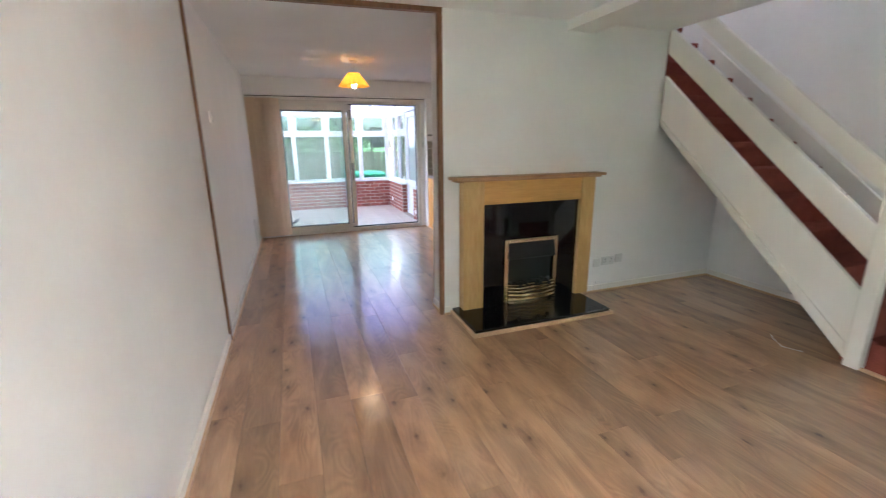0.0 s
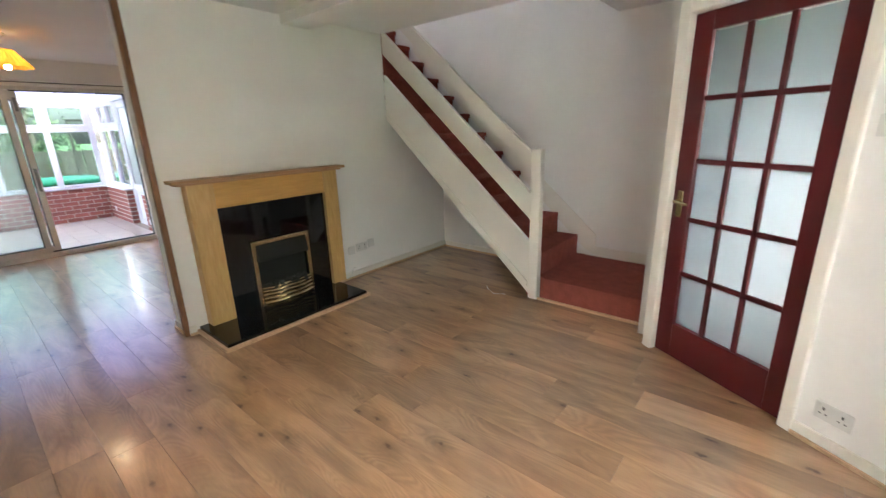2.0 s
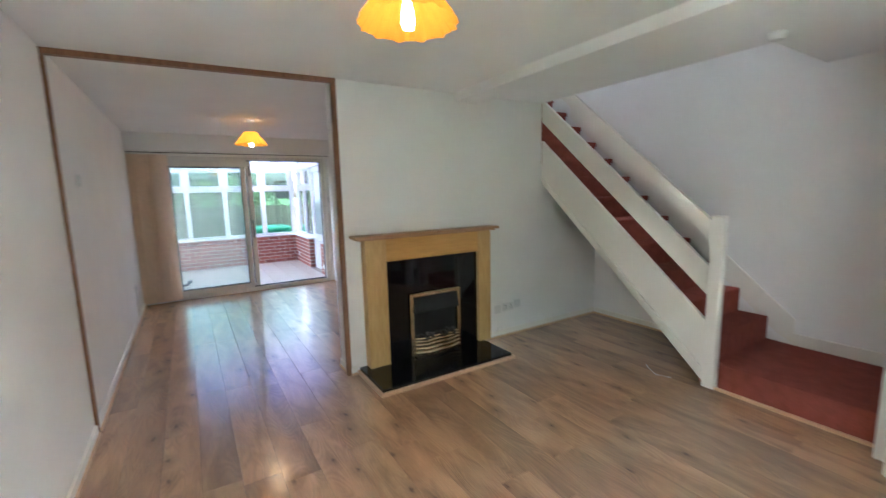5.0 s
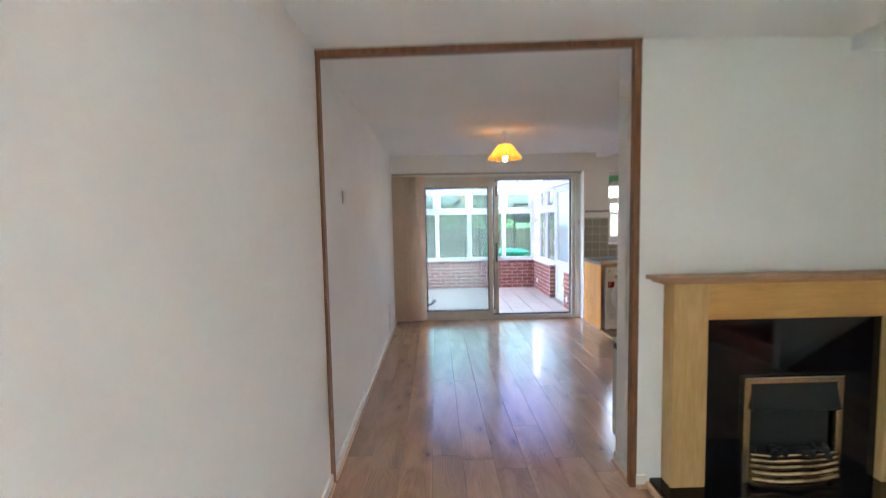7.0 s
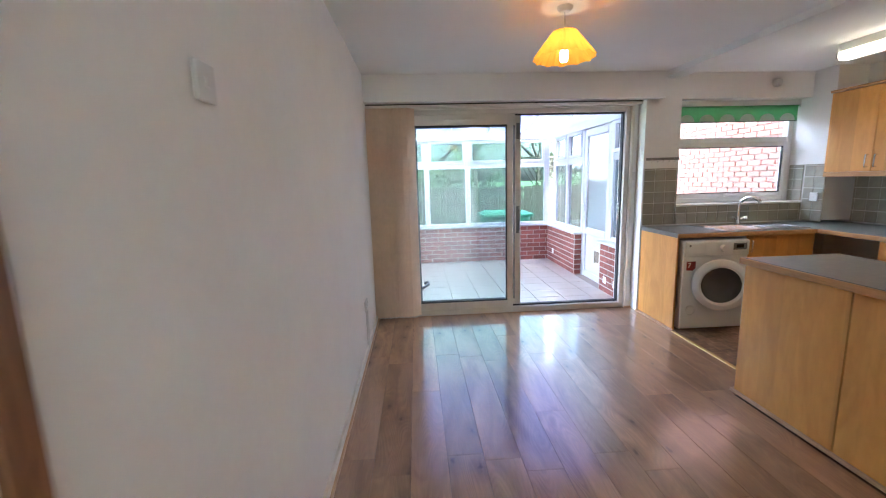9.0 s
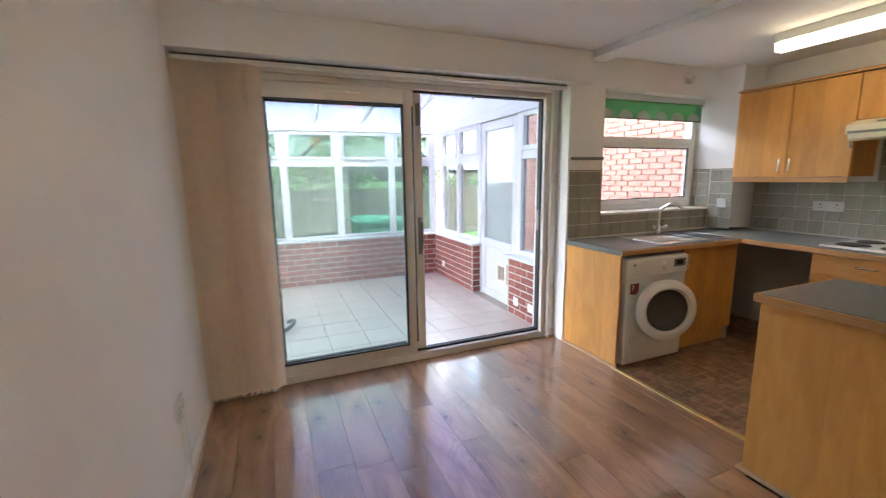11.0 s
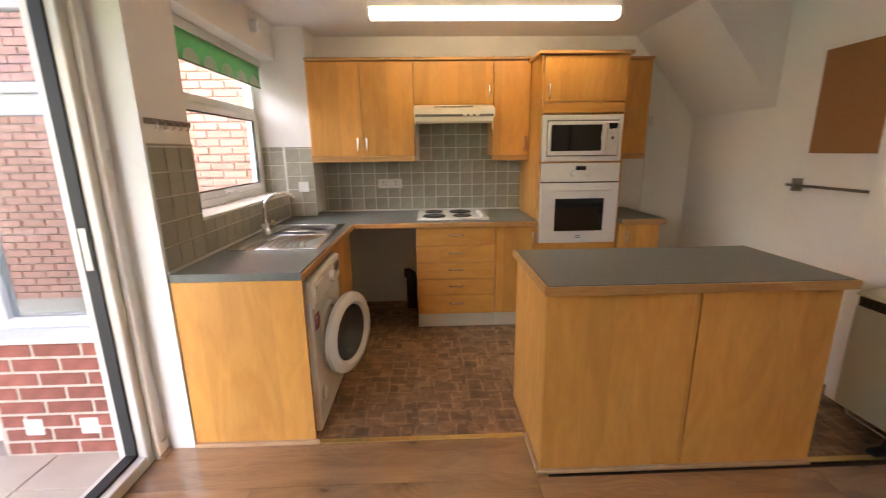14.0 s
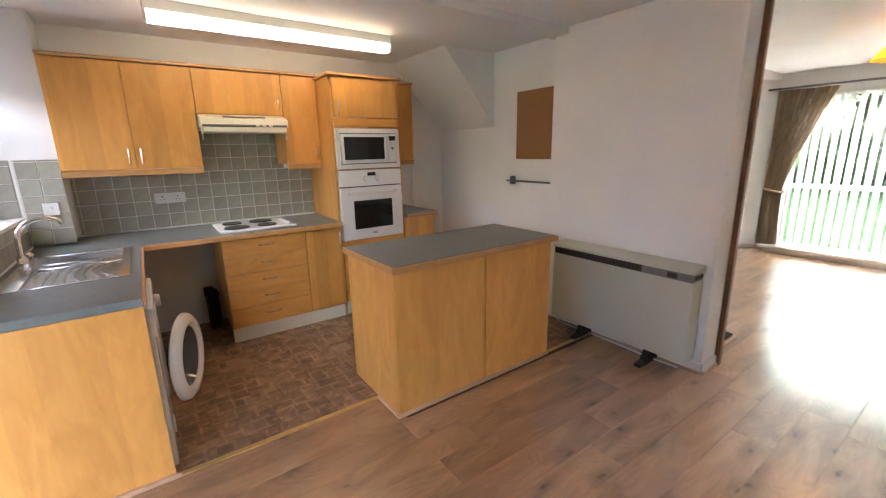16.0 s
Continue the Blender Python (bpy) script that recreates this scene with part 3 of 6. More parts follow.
# front window
def window_unit(name, x0, x1, z0, z1, y, bars_x, bars_z, label, depth=0.07, w=0.055, pane=PANE):
    t = thing(name, ((x0 + x1) / 2, y, z0), label, "window", kind="structure")
    part("window_frame", join(box(x0, x0 + w, y - depth / 2, y + depth / 2, z0, z1, 0.006), box(x1 - w, x1, y - depth / 2, y + depth / 2, z0, z1, 0.006),
                              box(x0 + w, x1 - w, y - depth / 2, y + depth / 2, z0, z0 + w, 0.006), box(x0 + w, x1 - w, y - depth / 2, y + depth / 2, z1 - w, z1, 0.006)), UPVC, t)
    for bx in bars_x:
        part("mullion", box(bx - w / 2, bx + w / 2, y - depth / 2 + 0.004, y + depth / 2 - 0.004, z0 + w, z1 - w, 0.005), UPVC, t)
    for bz in bars_z:
        part("transom", box(x0 + w, x1 - w, y - depth / 2 + 0.007, y + depth / 2 - 0.007, bz - w / 2, bz + w / 2, 0.005), UPVC, t)
    part("pane", box(x0 + w, x1 - w, y - 0.004, y + 0.004, z0 + w, z1 - w), pane, t, shadow=False)
    return t


window_unit("window_1", FW0, FW1, 0.06, 2.14, YF - 0.14, [0.9], [0.93], "tall white framed front window with a mid rail", pane=DIMPANE)
window_unit("window_3", 3.3, 3.8, 1.2, 2.25, YF - 0.14, [], [], "white framed lobby window behind the glazed door")

solid("window_board", box(FW0 - 0.03, 2.25, YF, -0.455, 0.045, 0.10, 0.018, 3), GLOSS, "low white board along the front window", "window board", kind="structure", smooth=True)
wall("window_plinth", box(FW0 - 0.02, 2.20, YF, -0.50, 0, 0.045), "low plinth under the window board")

# opening trim between lounge and dining area
trim = thing("opening_trim", (0.3, YW, 0), "dark stained wooden strips round the wide opening", "trim", kind="structure")
part("side_strip", box(XL, XL + 0.016, 3.572, 3.622, 0.0, H - 0.03, 0.003), TRIM, trim)
part("side_strip", box(1.189, 1.226, YW - 0.012, YW + 0.03, 0.0, H - 0.02, 0.003), TRIM, trim)
part("head_strip", prism([(XL, 3.572), (1.226, YW - 0.012), (1.226, YW + 0.03), (XL, 3.622)], "z", H - 0.035, H - 0.001), TRIM, trim)

# skirting
def skirt(pts, name="baseboard", side=1):
    bms, beads = [], []
    for (x0, y0), (x1, y1) in zip(pts, pts[1:]):
        d = Vector((x1 - x0, y1 - y0, 0))
        n = Vector((-d.y, d.x, 0)).normalized() * side
        for lst, th, h in ((bms, 0.014, 0.07), (beads, 0.027, 0.018)):
            a, b = Vector((x0, y0, 0)), Vector((x1, y1, 0))
            lst.append(prism([(a.x, a.y), (b.x, b.y), (b.x + n.x * th, b.y + n.y * th), (a.x + n.x * th, a.y + n.y * th)], "z", 0.0, h))
    s = thing(name, (*pts[0], 0), "low white skirting with a pale wooden floor bead", "skirting", kind="structure")
    part("board", join(*bms), GLOSS, s)
    part("bead", join(*beads), BEAD, s)


skirt([(XL, YF), (XL, 3.572)], side=-1)
skirt([(XL, 3.622), (XL, 7.42)], side=-1)
skirt([(XR, YW), (2.62, YW)], side=1)
skirt([(1.275, YW), (1.222, YW), (1.222, 3.73), (2.05, 3.73)][::-1], side=-1)
skirt([(XR, 3.45), (XR, 1.8)], side=-1)
skirt([(2.215, 7.42), (2.29, 7.42)], side=-1)
ux, uy = math.cos(radians(DANG)), math.sin(radians(DANG))
skirt([(DX + ux * (D1 + 0.06), DY + uy * (D1 + 0.06)), (DX + ux * DLEN, DY + uy * DLEN)], side=-1)

# ---- lounge: the glazed door ----
door = thing("door_1", (DX, DY, 0), "closed dark red door with fifteen obscured glass panes", "door", kind="structure", turn=DANG)
for a, b, z0, z1 in ((D0 - 0.07, D0, 0, 2.13), (D1, D1 + 0.06, 0, 2.13), (D0, D1, 2.06, 2.13)):
    part("door_frame", box(a, b, -0.025, 0.115, z0, z1, 0.005), GLOSS, door)
dl, dr, dt = D0 + 0.004, D1 - 0.004, 2.052
gl0, gl1, gz0, gz1 = dl + 0.112, dr - 0.10, 0.235, 1.955
leaf = part("leaf", join(box(dl, gl0, 0.015, 0.055, 0.008, dt, 0.003), box(gl1, dr, 0.015, 0.055, 0.008, dt, 0.003), box(gl0, gl1, 0.016, 0.054, 0.008, gz0, 0.003), box(gl0, gl1, 0.016, 0.054, gz1, dt, 0.003)), RED, door)
cols, rws = 3, 5
for i in range(1, cols):
    u = gl0 + (gl1 - gl0) * i / cols
    part("glazing_bar", box(u - 0.015, u + 0.015, 0.018, 0.052, gz0, gz1, 0.003), RED, leaf)
for i in range(1, rws):
    z = gz0 + (gz1 - gz0) * i / rws
    part("glazing_bar", box(gl0, gl1, 0.019, 0.051, z - 0.014, z + 0.014, 0.003), RED, leaf)
for i in range(cols):
    for j in range(rws):
        a, b = gl0 + (gl1 - gl0) * i / cols, gl0 + (gl1 - gl0) * (i + 1) / cols
        c, d = gz0 + (gz1 - gz0) * j / rws, gz0 + (gz1 - gz0) * (j + 1) / rws
        part("pane", box(a + 0.008, b - 0.008, 0.032, 0.038, c + 0.008, d - 0.008), FROSTED, leaf)
part("handle", join(box(dl + 0.032, dl + 0.072, 0.006, 0.015, 0.93, 1.09, 0.003), tube([(dl + 0.052, 0.012, 1.03), (dl + 0.052, -0.04, 1.03), (dl + 0.07, -0.05, 1.03), (dl + 0.15, -0.05, 1.025)], 0.009)), BRASS, leaf, "brass lever handle on a plate", smooth=True)

# ---- lounge: the fireplace ----
fx0, fx1 = 1.365, 2.655
fire = thing("fireplace", (2.02, YW, 0), "oak fire surround with black granite back and hearth", "fireplace")
part("hearth", box(1.30, 2.575, 2.985, YW - 0.001, 0.012, 0.05, 0.004), GRANITE, fire, "polished black granite hearth")
part("hearth_bead", join(box(1.275, 2.60, 2.962, 2.985, 0, 0.03, 0.004), box(1.275, 1.30, 2.985, YW - 0.002, 0, 0.03, 0.004), box(2.575, 2.60, 2.985, YW - 0.002, 0, 0.03, 0.004)), BEAD, fire)
for panel in (box(1.53, 1.80, YW - 0.06, YW - 0.001, 0.05, 0.96), box(2.27, 2.53, YW - 0.06, YW - 0.001, 0.05, 0.96), box(1.80, 2.27, YW - 0.06, YW - 0.001, 0.62, 0.96), box(1.80, 2.27, YW - 0.012, YW - 0.001, 0.05, 0.62)):
    part("back_panel", panel, GRANITE, fire, "black granite back panel")
part("leg", box(fx0, 1.55, YW - 0.10, YW - 0.001, 0.05, 1.151, 0.003), MANTEL, fire)
part("leg", box(2.51, fx1, YW - 0.10, YW - 0.001, 0.05, 1.151, 0.003), MANTEL, fire)
part("frieze", box(1.55, 2.51, YW - 0.092, YW - 0.001, 0.955, 1.151, 0.002), BEECH_X, fire)
part("mantel_shelf", join(box(1.265, 2.725, YW - 0.15, YW - 0.001, 1.166, 1.189, 0.006, 2), box(1.30, 2.69, YW - 0.125, YW - 0.001, 1.151, 1.166)), SHELF, fire)

stove = thing("electric_fire", (2.03, YW - 0.07, 0.05), "inset electric fire with antique brass frame and coals", "electric fire")
part("frame", join(box(1.765, 1.80, YW - 0.085, YW - 0.06, 0.055, 0.635, 0.004), box(2.265, 2.30, YW - 0.085, YW - 0.06, 0.055, 0.635, 0.004), box(1.80, 2.265, YW - 0.085, YW - 0.06, 0.60, 0.635, 0.004)), BRASS, stove)
part("canopy", prism([(YW - 0.06, 0.60), (YW - 0.075, 0.60), (YW - 0.11, 0.47), (YW - 0.10, 0.455), (YW - 0.06, 0.49)], "x", 1.80, 2.265), BLACK, stove)
part("firebox", box(1.803, 2.262, YW - 0.04, YW - 0.014, 0.055, 0.60), BLACK, stove)
coal_mesh = []
for i in range(4):
    b = bmesh.new()
    bmesh.ops.create_icosphere(b, subdivisions=1, radius=0.023)
    for v in b.verts:
        v.co *= random.uniform(0.75, 1.15)
    coal_mesh.append(mesh_of(b, COAL))
for i in range(44):
    o = part("coal", coal_mesh[i % 4], None, stove)
    o.matrix_basis = pose(random.uniform(1.83, 2.24), YW - random.uniform(0.05, 0.10), 0.205 + random.uniform(0, 0.03), random.uniform(0, 90), random.uniform(0, 90), 30)
for k, (z, out, r) in enumerate(((0.212, 0.030, 0.010), (0.185, 0.036, 0.012), (0.155, 0.042, 0.014), (0.120, 0.048, 0.016), (0.083, 0.052, 0.019))):
    # bow-fronted bars with a serpentine line
    path = [(1.80 + 0.465 * a / 20, YW - 0.07 - out * (0.35 + 0.65 * math.sin(math.pi * a / 20)) - 0.006 * math.cos(4 * math.pi * a / 20), z + 0.006 * math.cos(4 * math.pi * a / 20)) for a in range(21)]
    part("grate_bar", tube(path, r), BRASS, stove, smooth=True)
part("ash_tray", box(1.80, 2.265, YW - 0.072, YW - 0.05, 0.055, 0.20, 0.003), BLACK, stove)
part("ash_pan", prism([(1.80, YW - 0.06), (1.86, YW - 0.10), (2.03, YW - 0.125), (2.20, YW - 0.10), (2.265, YW - 0.06)], "z", 0.0515, 0.066), BRASS, stove)


def plate(name, x, y, z, label, face="-y", w=0.146, h=0.086, group="", holes=2, kind_word="socket"):
    """A white wall plate. face: the way that it looks."""
    turn = {"-y": 0, "x": 90, "y": 180, "-x": -90}[face]
    s = thing(name, (x, y, z), label, kind_word, group=group, turn=turn)
    part("plate", box(-w / 2, w / 2, -0.011, -0.0005, -h / 2, h / 2, 0.003), PLASTIC, s)
    for k in range(holes):
        cx = 0 if holes == 1 else (-w / 4 + k * w / 2)
        if kind_word == "socket":
            part("pin_holes", join(box(cx - 0.004, cx + 0.004, -0.0118, -0.0105, 0.008, 0.022), box(cx - 0.016, cx - 0.008, -0.0118, -0.0105, -0.014, -0.008), box(cx + 0.008, cx + 0.016, -0.0118, -0.0105, -0.014, -0.008)), BLACK, s)
        part("rocker", box(cx - 0.008, cx + 0.008, -0.015, -0.010, 0.024 if kind_word == "socket" else -0.012, 0.036 if kind_word == "socket" else 0.012, 0.002), PLASTIC, s)
    return s


plate("power_socket", 2.955, YW, 0.31, "white double power socket beside the fireplace", holes=2)
plate("aerial_socket", 3.085, YW, 0.325, "small white aerial socket beside the fireplace", w=0.086, holes=1, kind_word="switch")
plate("fuse_spur", 2.82, YW, 0.30, "white fused spur beside the fireplace", w=0.086, holes=1, kind_word="switch")
solid("fire_cable", tube([(2.86, YW - 0.01, 0.10), (2.83, YW - 0.02, 0.115), (2.80, YW - 0.02, 0.09), (2.79, YW - 0.015, 0.03), (2.72, YW - 0.02, 0.02)], 0.004, 6), PLASTIC, "thin white cable of the electric fire on the wall", "cable", smooth=True)
plate("light_switch", XL, 4.14, 1.67, "white light switch on the long wall", face="x", w=0.086, h=0.086, holes=1, kind_word="switch")

# ---- stairs ----
stairs = thing("staircase", (3.43, 1.75, 0), "open-sided staircase with red carpet and white boarded balustrade", "staircase")
S, Y0 = 0.88, 1.755
def line(z0, y):
    return z0 + S * (y - Y0)
def board(za, zb, ya=1.752, yb=YW - 0.004, x0=3.43, x1=3.465):
    return prism([(ya, line(za, ya)), (yb, line(za, yb)), (yb, line(zb, yb)), (ya, line(zb, ya))], "x", x0, x1)
lowest = prism([(1.752, 0.04), (1.765, 0.04), (YW - 0.004, line(0.07, YW)), (YW - 0.004, line(0.51, YW)), (1.752, line(0.51, 1.752))], "x", 3.43, 3.465)
part("string_board", lowest, GLOSS, stairs)
part("string_moulding", prism([(1.77, 0.10), (YW - 0.006, line(0.10, YW)), (YW - 0.006, line(0.135, YW)), (1.77, 0.15)], "x", 3.418, 3.43), GLOSS, stairs)
part("balustrade_board", board(0.71, 0.93), GLOSS, stairs)
part("handrail", board(1.13, 1.27, yb=3.235, x0=3.425, x1=3.47), GLOSS, stairs)
part("newel_post", box(3.405, 3.475, 1.665, 1.752, 0.0, 1.31, 0.005), GLOSS, stairs)
RISE, GO = 0.206, 0.2262
part("landing", join(box(3.44, XR, 0.785, 1.64, 0.0, 0.203, 0.014, 2), box(3.475, XR, 1.60, 1.80, 0.0, 0.203)), CARPET, stairs, "red carpeted quarter landing")
part("landing_bead", box(3.415, 3.44, 0.79, 1.665, 0.0, 0.02, 0.003), BEAD, stairs)
for k in range(1, 13):
    y = 1.70 + GO * (k - 1)
    z = 0.203 + RISE * k
    part("step", box(3.47, XR - 0.02, y - 0.02, y + GO + 0.03, z - RISE - 0.03 if k < 3 else z - 0.05, z, 0.012, 2), CARPET, stairs)
    if k > 2:
        part("riser", box(3.47, XR - 0.02, y + 0.004, y + 0.02, z - RISE, z - 0.045), CARPET, stairs)
part("wall_string", join(prism([(1.50, 0.22), (1.62, 0.28), (3.9, 0.42 + 0.87 * 2.28), (3.9, 0.55 + 0.87 * 2.28), (1.50, 0.42)], "x", XR - 0.018, XR - 0.001), box(XR - 0.018, XR - 0.001, 0.785, 1.50, 0.203, 0.30)), GLOSS, stairs)
tagged(part("understair_cable", tube([(3.35, 1.95, 0.006), (3.30, 2.05, 0.006), (3.36, 2.15, 0.012), (3.42, 2.2, 0.006)], 0.003, 6), PLASTIC), "short white cable lying under the stairs", "cable")

# ---- lamps ----
def pendant(x, y, label):
    p = thing("pendant_lamp", (x, y, H), label, "pendant lamp", group="pendant lamps")
    part("ceiling_rose", lathe([(0.0, H - 0.028), (0.03, H - 0.028), (0.045, H - 0.012), (0.046, H - 0.0005)], 20, Matrix.Translation((x, y, 0))), PLASTIC, p, smooth=True)
    part("cord", cyl((x, y, H - 0.02), (x, y, H - 0.15), 0.0035, n=8), PLASTIC, p)
    part("lamp_holder", cyl((x, y, H - 0.15), (x, y, H - 0.21), 0.016, n=14), PLASTIC, p)
    bm, n = bmesh.new(), 96
    top, bot = [], []
    for i in range(n):
        a = 2 * math.pi * i / n
        w = 0.0035 * math.cos(24 * a)
        top.append(bm.verts.new((x + (0.066 + w) * math.cos(a), y + (0.066 + w) * math.sin(a), H - 0.135)))
        w2 = 0.005 * math.cos(24 * a)
        bot.append(bm.verts.new((x + (0.18 + w2) * math.cos(a), y + (0.18 + w2) * math.sin(a), H - 0.285 + 0.004 * math.cos(12 * a))))
    for i in range(n):
        j = (i + 1) % n
        bm.faces.new((top[i], top[j], bot[j], bot[i]))
    part("shade", bm, SHADE, p, "pleated orange fabric shade", smooth=True)
    part("bulb", lathe([(0.0, H - 0.305), (0.018, H - 0.303), (0.024, H - 0.285), (0.022, H - 0.25), (0.013, H - 0.21)], 16, Matrix.Translation((x, y, 0))), BULB, p, "lit bulb", smooth=True)


pendant(0.885, 5.70, "lit pendant lamp with orange pleated shade in the dining area")
pendant(0.90, 1.62, "lit pendant lamp with orange pleated shade in the lounge")

# ---- patio door ----
patio = thing("door_3", (1.0, 7.45, 0), "half-open aluminium sliding patio door, two glass leaves", "patio door", kind="structure")
part("door_frame", join(box(PX0, PX0 + 0.05, 7.43, 7.56, 0, PZ, 0.004), box(PX1 - 0.05, PX1, 7.43, 7.56, 0, PZ, 0.004), box(PX0 + 0.05, PX1 - 0.05, 7.43, 7.56, PZ - 0.045, PZ, 0.004), box(PX0 + 0.05, PX1 - 0.05, 7.43, 7.56, 0.0, 0.06, 0.004)), ALU, patio)
part("track", box(PX0 + 0.05, PX1 - 0.05, 7.47, 7.52, 0.06, 0.075), GASKET, patio, "black sliding track")
part("wood_casing", join(box(PX1 - 0.002, PX1 + 0.03, 7.405, 7.43, 0, PZ + 0.03, 0.004), box(PX0, PX1 + 0.03, 7.405, 7.43, PZ - 0.002, PZ + 0.03, 0.004)), GLOSS, patio)
part("jamb_seal", join(box(PX1 - 0.062, PX1 - 0.05, 7.47, 7.52, 0.075, PZ - 0.045), box(1.02, PX1 - 0.062, 7.47, 7.52, PZ - 0.058, PZ - 0.045)), GASKET, patio)
part("latch_keep", box(PX1 - 0.066, PX1 - 0.061, 7.48, 7.51, 0.98, 1.16, 0.001), STEEL, patio)
def leaf_of(x0, x1, y, bottom, top, name, head=0.075):
    l = part(name, join(box(x0, x0 + 0.062, y - 0.02, y + 0.02, bottom, top, 0.004), box(x1 - 0.062, x1, y - 0.02, y + 0.02, bottom, top, 0.004), box(x0 + 0.062, x1 - 0.062, y - 0.02, y + 0.02, bottom, bottom + 0.075, 0.004), box(x0 + 0.062, x1 - 0.062, y - 0.02, y + 0.02, top - head, top, 0.004)), ALU, patio)
    part("gasket", join(box(x0 + 0.062, x0 + 0.074, y - 0.014, y + 0.014, bottom + 0.075, top - head), box(x1 - 0.074, x1 - 0.062, y - 0.014, y + 0.014, bottom + 0.075, top - head), box(x0 + 0.074, x1 - 0.074, y - 0.014, y + 0.014, bottom + 0.075, bottom + 0.087), box(x0 + 0.074, x1 - 0.074, y - 0.014, y + 0.014, top - head - 0.012, top - head)), GASKET, l)
    part("pane", box(x0 + 0.07, x1 - 0.07, y - 0.004, y + 0.004, bottom + 0.08, top - head - 0.005), HAZY, l, shadow=False)
    return l
leaf_of(PX0 + 0.05, 0.985, 7.455, 0.06, PZ - 0.045, "fixed_leaf", 0.105)
slider = leaf_of(PX0 + 0.13, 1.078, 7.505, 0.06, PZ - 0.05, "sliding_leaf", 0.105)
part("trickle_vent", join(box(0.28, 0.62, 7.425, 7.435, 2.035, 2.055, 0.003)), ALU, patio)
part("handle", tube([(1.048, 7.47, 1.13), (1.048, 7.435, 1.11), (1.048, 7.43, 1.0), (1.048, 7.435, 0.90), (1.048, 7.47, 0.88)], 0.011), GREYMETAL, slider, "grey metal pull handle", smooth=True)
part("handle_plate", box(1.03, 1.066, 7.478, 7.486, 0.86, 1.15, 0.003), GREYMETAL, slider)
part("lock", join(box(1.03, 1.066, 7.476, 7.486, 1.84, 2.0, 0.003), box(1.04, 1.056, 7.47, 7.477, 1.86, 1.89)), GREYMETAL, slider, "grey metal upper lock")

blind = thing("vertical_blind", (-0.3, 7.33, 2.22), "cream vertical blind drawn back beside the patio door", "blind")
# black strip that draws the shadow line between rail and bulkhead
part("rail_shadow_line", box(XL + 0.012, 2.255, 7.284, 7.2945, 2.1605, 2.168), GASKET, blind, "dark strip standing in for the shadow line at the rail")
part("head_rail", join(box(XL + 0.01, 2.26, 7.295, 7.345, 2.138, 2.175, 0.004), box(XL + 0.01, 2.26, 7.285, 7.294, 2.150, 2.158, 0.002)), GLOSS, blind)
def strip(half, z0, z1, curl):
    """A hanging fabric slat with a slight curl."""
    bm = bmesh.new()
    rows = [[bm.verts.new((half * (2 * s / 4 - 1), curl * math.sin(math.pi * s / 4) * (1.0 if z < 1 else 0.6), z)) for s in range(5)] for z in (z0, (z0 + z1) / 2, z1)]
    for p, q in zip(rows, rows[1:]):
        for s in range(4):
            bm.faces.new((p[s], p[s + 1], q[s + 1], q[s]))
    return bm


random.seed(4)
for i in range(11):
    x = XL + 0.05 + i * 0.038
    m = pose(x, 7.325, 0, 0, 0, 40 + random.uniform(-20, 20))
    b = strip(0.055, 0.04, 2.138, 0.010)
    bmesh.ops.transform(b, matrix=m, verts=b.verts[:])
    part("slat", b, BLINDCLOTH, blind)
part("bottom_chain", tube([(XL + 0.04 + 0.03 * i, 7.30 + 0.02 * (i % 2), 0.035) for i in range(14)], 0.003, 6), PLASTIC, blind)

# ---- kitchen window ----
kw = window_unit("window_2", WX0, WX1, WZ0 + 0.012, WZ1, 7.50, [], [1.775], "white framed kitchen window with a top light")
part("opening_sash", join(box(WX0 + 0.055, WX0 + 0.10, 7.452, 7.50, WZ0 + 0.067, 1.748, 0.004), box(WX1 - 0.10, WX1 - 0.055, 7.452, 7.50, WZ0 + 0.067, 1.748, 0.004), box(WX0 + 0.10, WX1 - 0.10, 7.452, 7.50, WZ0 + 0.067, WZ0 + 0.11, 0.004), box(WX0 + 0.10, WX1 - 0.10, 7.452, 7.50, 1.705, 1.748, 0.004)), UPVC, kw)
part("seal", join(box(WX0 + 0.10, WX1 - 0.10, 7.458, 7.475, 1.697, 1.705), box(WX1 - 0.108, WX1 - 0.10, 7.458, 7.475, WZ0 + 0.11, 1.697), box(WX0 + 0.10, WX1 - 0.10, 7.458, 7.475, WZ0 + 0.11, WZ0 + 0.118)), GASKET, kw)
part("handle", join(box(3.28, 3.34, 7.44, 7.452, WZ0 + 0.075, WZ0 + 0.10, 0.003), tube([(3.31, 7.445, WZ0 + 0.088), (3.31, 7.425, WZ0 + 0.088), (3.42, 7.42, WZ0 + 0.092)], 0.007)), UPVC, kw, smooth=True)
part("window_sill", box(WX0, WX1, YB - 0.008, 7.465, WZ0, WZ0 + 0.014, 0.004), GLOSS, kw)

rb = thing("roller_blind", (3.3, 7.42, 2.1), "rolled-up green blind with a scalloped cream hem", "blind")
part("roller", cyl((WX0 + 0.02, 7.43, 2.125), (WX1 - 0.02, 7.43, 2.125), 0.03), GREENBLIND, rb, smooth=True)
part("bracket", box(WX0 + 0.004, WX0 + 0.018, 7.40, 7.46, 2.09, 2.165), PLASTIC, rb)
part("bracket", box(WX1 - 0.018, WX1 - 0.004, 7.40, 7.46, 2.09, 2.165), PLASTIC, rb)
part("pelmet", box(WX0 + 0.02, WX1 - 0.02, 7.385, 7.40, 2.115, 2.168, 0.003), PLASTIC, rb)
part("fabric", box(WX0 + 0.03, WX1 - 0.03, 7.404, 7.406, 1.962, 2.125), GREENBLIND, rb)
